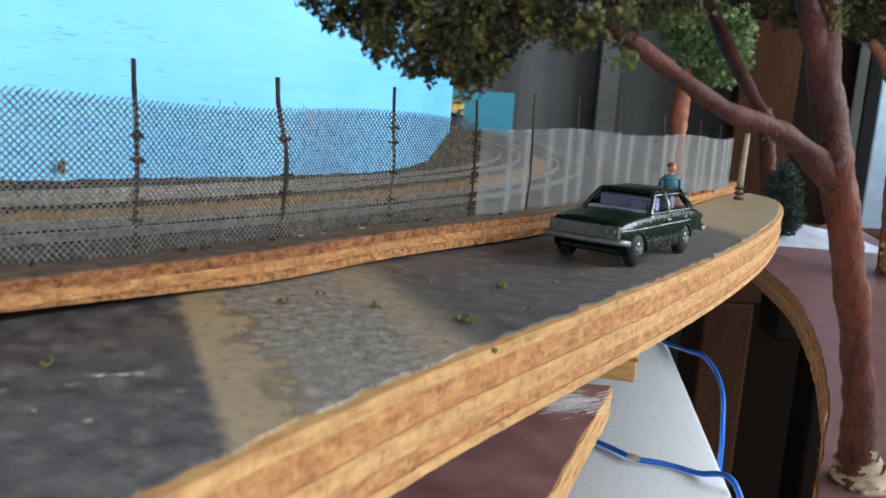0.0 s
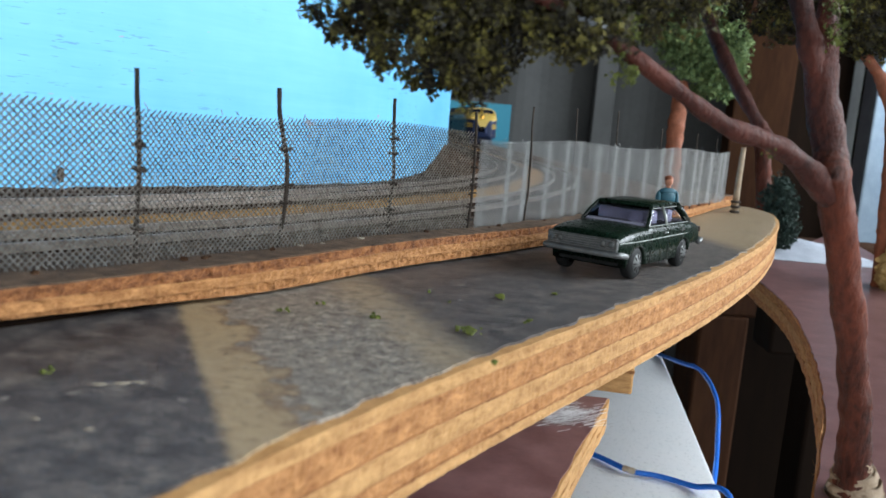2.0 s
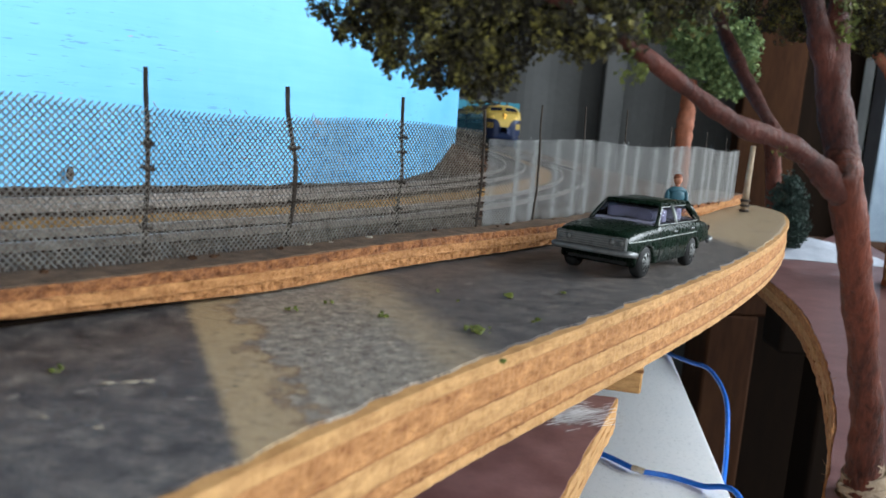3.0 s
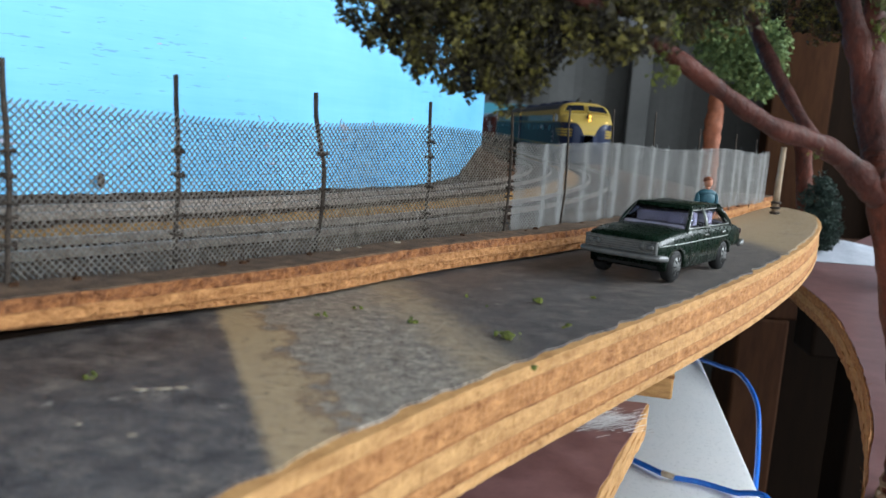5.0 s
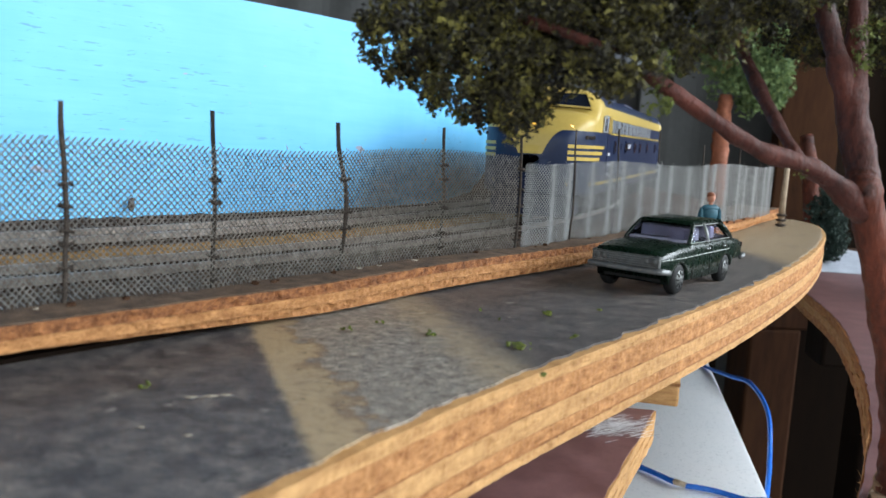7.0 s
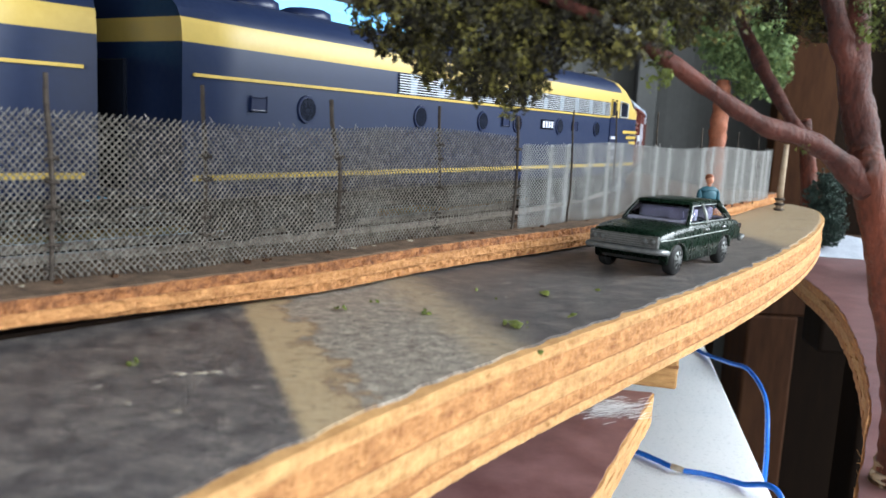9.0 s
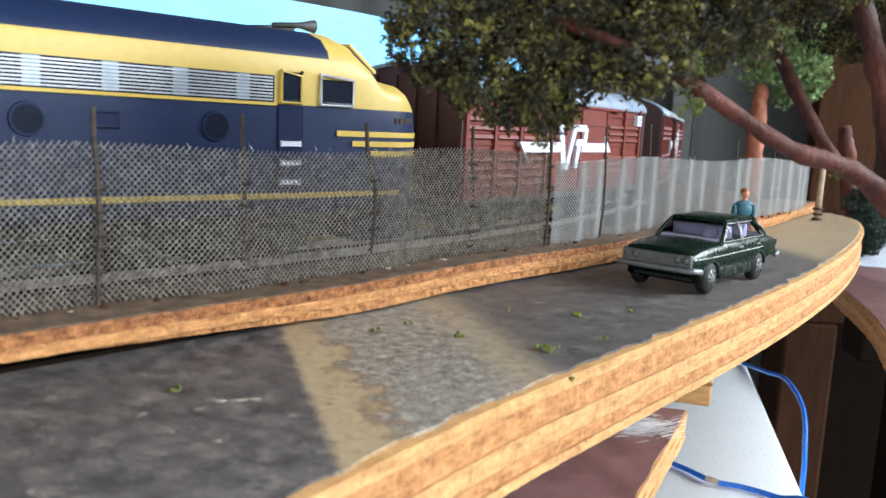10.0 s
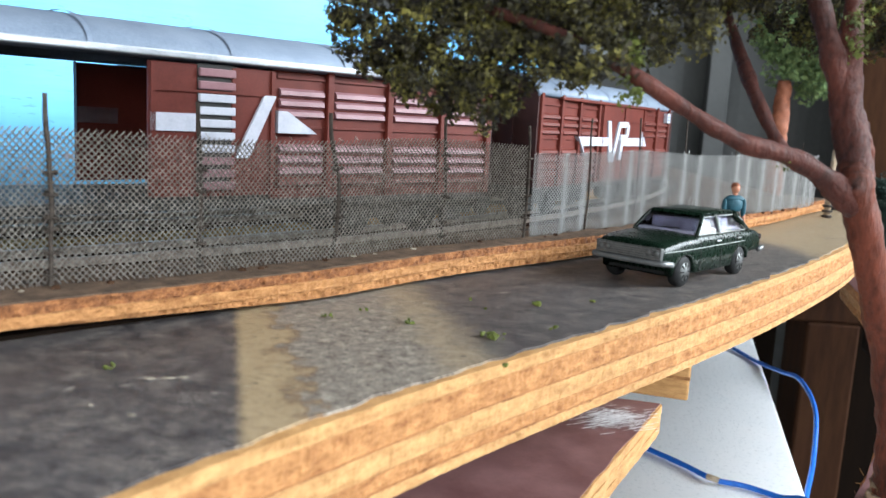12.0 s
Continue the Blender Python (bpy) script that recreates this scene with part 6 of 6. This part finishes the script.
            sheet("emblem_stroke", [(0.0010, 0.0286), (-0.0068, 0.0286), (-0.0068, 0.0268), (0.0002, 0.0268)], 0.0003)
            sheet("emblem_stroke", [(-0.0056, 0.0282), (-0.0078, 0.0276), (-0.0070, 0.0238), (-0.0048, 0.0236)], 0.0004)
            sheet("emblem_stroke", [(-0.0004, 0.0246), (-0.0062, 0.0246), (-0.0054, 0.0228), (0.0004, 0.0228)], 0.0003)
            sheet("emblem_stroke", [(-0.0008, 0.0240), (-0.0030, 0.0240), (-0.0014, 0.0166), (0.0008, 0.0166)], 0.0005)
            sheet("notice", [(-0.0486, 0.0328), (-0.0486, 0.0294), (-0.0524, 0.0294), (-0.0524, 0.0328)])
            for k in range(2):
                box_ob("notice_bar", -0.0516, -0.0494, s * (W / 2 + 0.0012), s * (W / 2 + 0.0015), 0.0302 + k * 0.0011, 0.0307 + k * 0.0011, M_STEEL, v0)
        else:
            sheet("emblem_bar", [(0.0385, 0.0248), (0.0277, 0.0248), (0.0277, 0.0218), (0.0345, 0.0218), (0.0335, 0.0198)])
            sheet("emblem_bar", [(0.0030, 0.0250), (-0.0048, 0.0250), (-0.0048, 0.0220), (0.0030, 0.0220)])
            sheet("emblem_stroke", [(-0.0122, 0.0176), (-0.0150, 0.0176), (-0.0204, 0.0288), (-0.0180, 0.0288)], 0.0002)
            sheet("emblem_bar", [(-0.0210, 0.0262), (-0.0230, 0.0262), (-0.0296, 0.0222), (-0.0210, 0.0222)])
    for e in (1, -1):
        x = e * hl
        n = 16
        prof = [(-W / 2, z0), (W / 2, z0), (W / 2, ze)] + [(W / 2 * math.cos(math.pi * k / n), ze + (zt - 0.0006 - ze) * math.sin(math.pi * k / n)) for k in range(1, n)] + [(-W / 2, ze)]
        vs = [(x, y, z) for y, z in prof] + [(x - e * 0.0010, y, z) for y, z in prof]
        m = len(prof)
        fs = [tuple(range(m)), tuple(reversed(range(m, 2 * m)))] + [(k, m + k, m + (k + 1) % m, (k + 1) % m) for k in range(m)]
        # end wall and posts carry the shadow side in their colour
        mesh_ob("end_wall", vs, fs, M_REDDARK, v0, "red ribbed end, darkened in colour for its shade")
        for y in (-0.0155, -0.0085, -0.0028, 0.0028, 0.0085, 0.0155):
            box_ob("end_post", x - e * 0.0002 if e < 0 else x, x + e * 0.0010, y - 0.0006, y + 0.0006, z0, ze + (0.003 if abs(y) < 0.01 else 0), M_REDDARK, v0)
        for k in range(6):
            z = z0 + 0.003 + k * 0.0036
            box_ob("end_rung", x, x + e * 0.0008, -0.0085, -0.0028, z, z + 0.0005, M_RED, v0)
        box_ob("buffer_beam", x - 0.0008, x + 0.0008, -0.0150, 0.0150, z0 - 0.0034, z0, M_BLACK, v0)
        box_ob("coupler", x - 0.001 if e > 0 else x - 0.0058, x + 0.0058 if e > 0 else x + 0.001, -0.0013, 0.0013, 0.0056, 0.0080, M_BLACK, v0, 0.0003)
    # roof
    n, verts, faces = 24, [], []
    for x in (-hl - 0.0012, hl + 0.0012):
        for r, dz in ((1.035, 0.0), (1.0, -0.0007)):
            verts += [(x, W / 2 * r * math.cos(math.pi * k / n), ze - 0.0003 + dz + (zt - ze) * math.sin(math.pi * k / n)) for k in range(n + 1)]
    q = n + 1
    for k in range(n):
        faces += [(k, k + 1, 2 * q + k + 1, 2 * q + k), (q + k + 1, q + k, 3 * q + k, 3 * q + k + 1), (k + 1, k, q + k, q + k + 1), (2 * q + k, 2 * q + k + 1, 3 * q + k + 1, 3 * q + k)]
    faces += [(0, 2 * q, 3 * q, q), (n, q + n, 3 * q + n, 2 * q + n)]
    mesh_ob("roof", verts, faces, M_ROOF, v0, "curved silver roof", True)
    for x in (k * L / 6.4 for k in (-2.5, -1.5, -0.5, 0.5, 1.5, 2.5)):
        vs, fs = [], []
        for xx in (x - 0.0004, x + 0.0004):
            vs += [(xx, W / 2 * 1.04 * math.cos(math.pi * k / n), ze + 0.0001 + (zt - ze) * math.sin(math.pi * k / n)) for k in range(n + 1)]
        fs = [(k, k + 1, q + k + 1, q + k) for k in range(n)]
        mesh_ob("roof_seam", vs, fs, M_ROOF, v0)
    for x in (L / 2 - 0.021, 0.021 - L / 2):
        bogie(v0, x, 2, 0.0046, 0.0200)
    return v0


def carriage_pose(u):
    """Pose of a vehicle whose middle is u metres up the line, seated on the track by its two bogies, front towards the passing place."""
    xa, ya, _ = track(u - 0.055)
    xb, yb, _ = track(u + 0.055)
    return pose((xa + xb) / 2, (ya + yb) / 2, RAIL_Z, 0, 0, math.degrees(math.atan2(ya - yb, xa - xb)))


NOSE = [(0.0, 1.160), (0.5, 1.010), (1.0, 0.900), (1.5, 0.815), (2.0, 0.755), (2.5, 0.705), (3.0, 0.648), (4.0, 0.527), (5.0, 0.383), (5.5, 0.312), (6.0, 0.223), (6.5, 0.1575), (7.0, 0.077), (7.3, 0.0255), (7.5, -0.009), (7.7, -0.0405), (8.5, -0.184), (9.0, -0.2715), (9.3, -0.3245), (9.6, -0.3725), (10.0, -0.428), (10.3, -0.468), (10.6, -0.508), (11.0, -0.565), (11.3, -0.606), (11.6, -0.648), (12.0, -0.699)]


def train():
    lead = locomotive()
    tail = copy_thing(lead, pose(0, 0, 0))
    vans = [van(False, VANS_L[0]), van(True, VANS_L[1])]
    vans.append(copy_thing(vans[0], pose(0, 0, 0)))
    return lead, tail, vans


def motions(lead, tail, vans):
    rows = []
    for (t0, a), (t1, b) in zip(NOSE, NOSE[1:]):
        n = max(1, round((t1 - t0) / 0.25))
        rows += [(t0 + (t1 - t0) * k / n, a + (b - a) * k / n) for k in range(n)]
    rows.append(NOSE[-1])
    turn = pose(0, 0, 0, 0, 0, 180)
    walk(lead, [(t, carriage_pose(u + LOCO / 2)) for t, u in rows])
    walk(tail, [(t, carriage_pose(u + LOCO * 1.5 + GAP) @ turn) for t, u in rows])
    for v, mid in zip(vans, VANS_U):
        walk(v, [(t, carriage_pose(u + mid)) for t, u in rows])


room()
rails_and_ground()
backdrop()
kerb_board()
lower_boards()
white_table()
near_tree()
far_trees()
fence()
car()
figure()
road_litter()
LEAD, TAIL, VANS = train()
road_board()
motions(LEAD, TAIL, VANS)
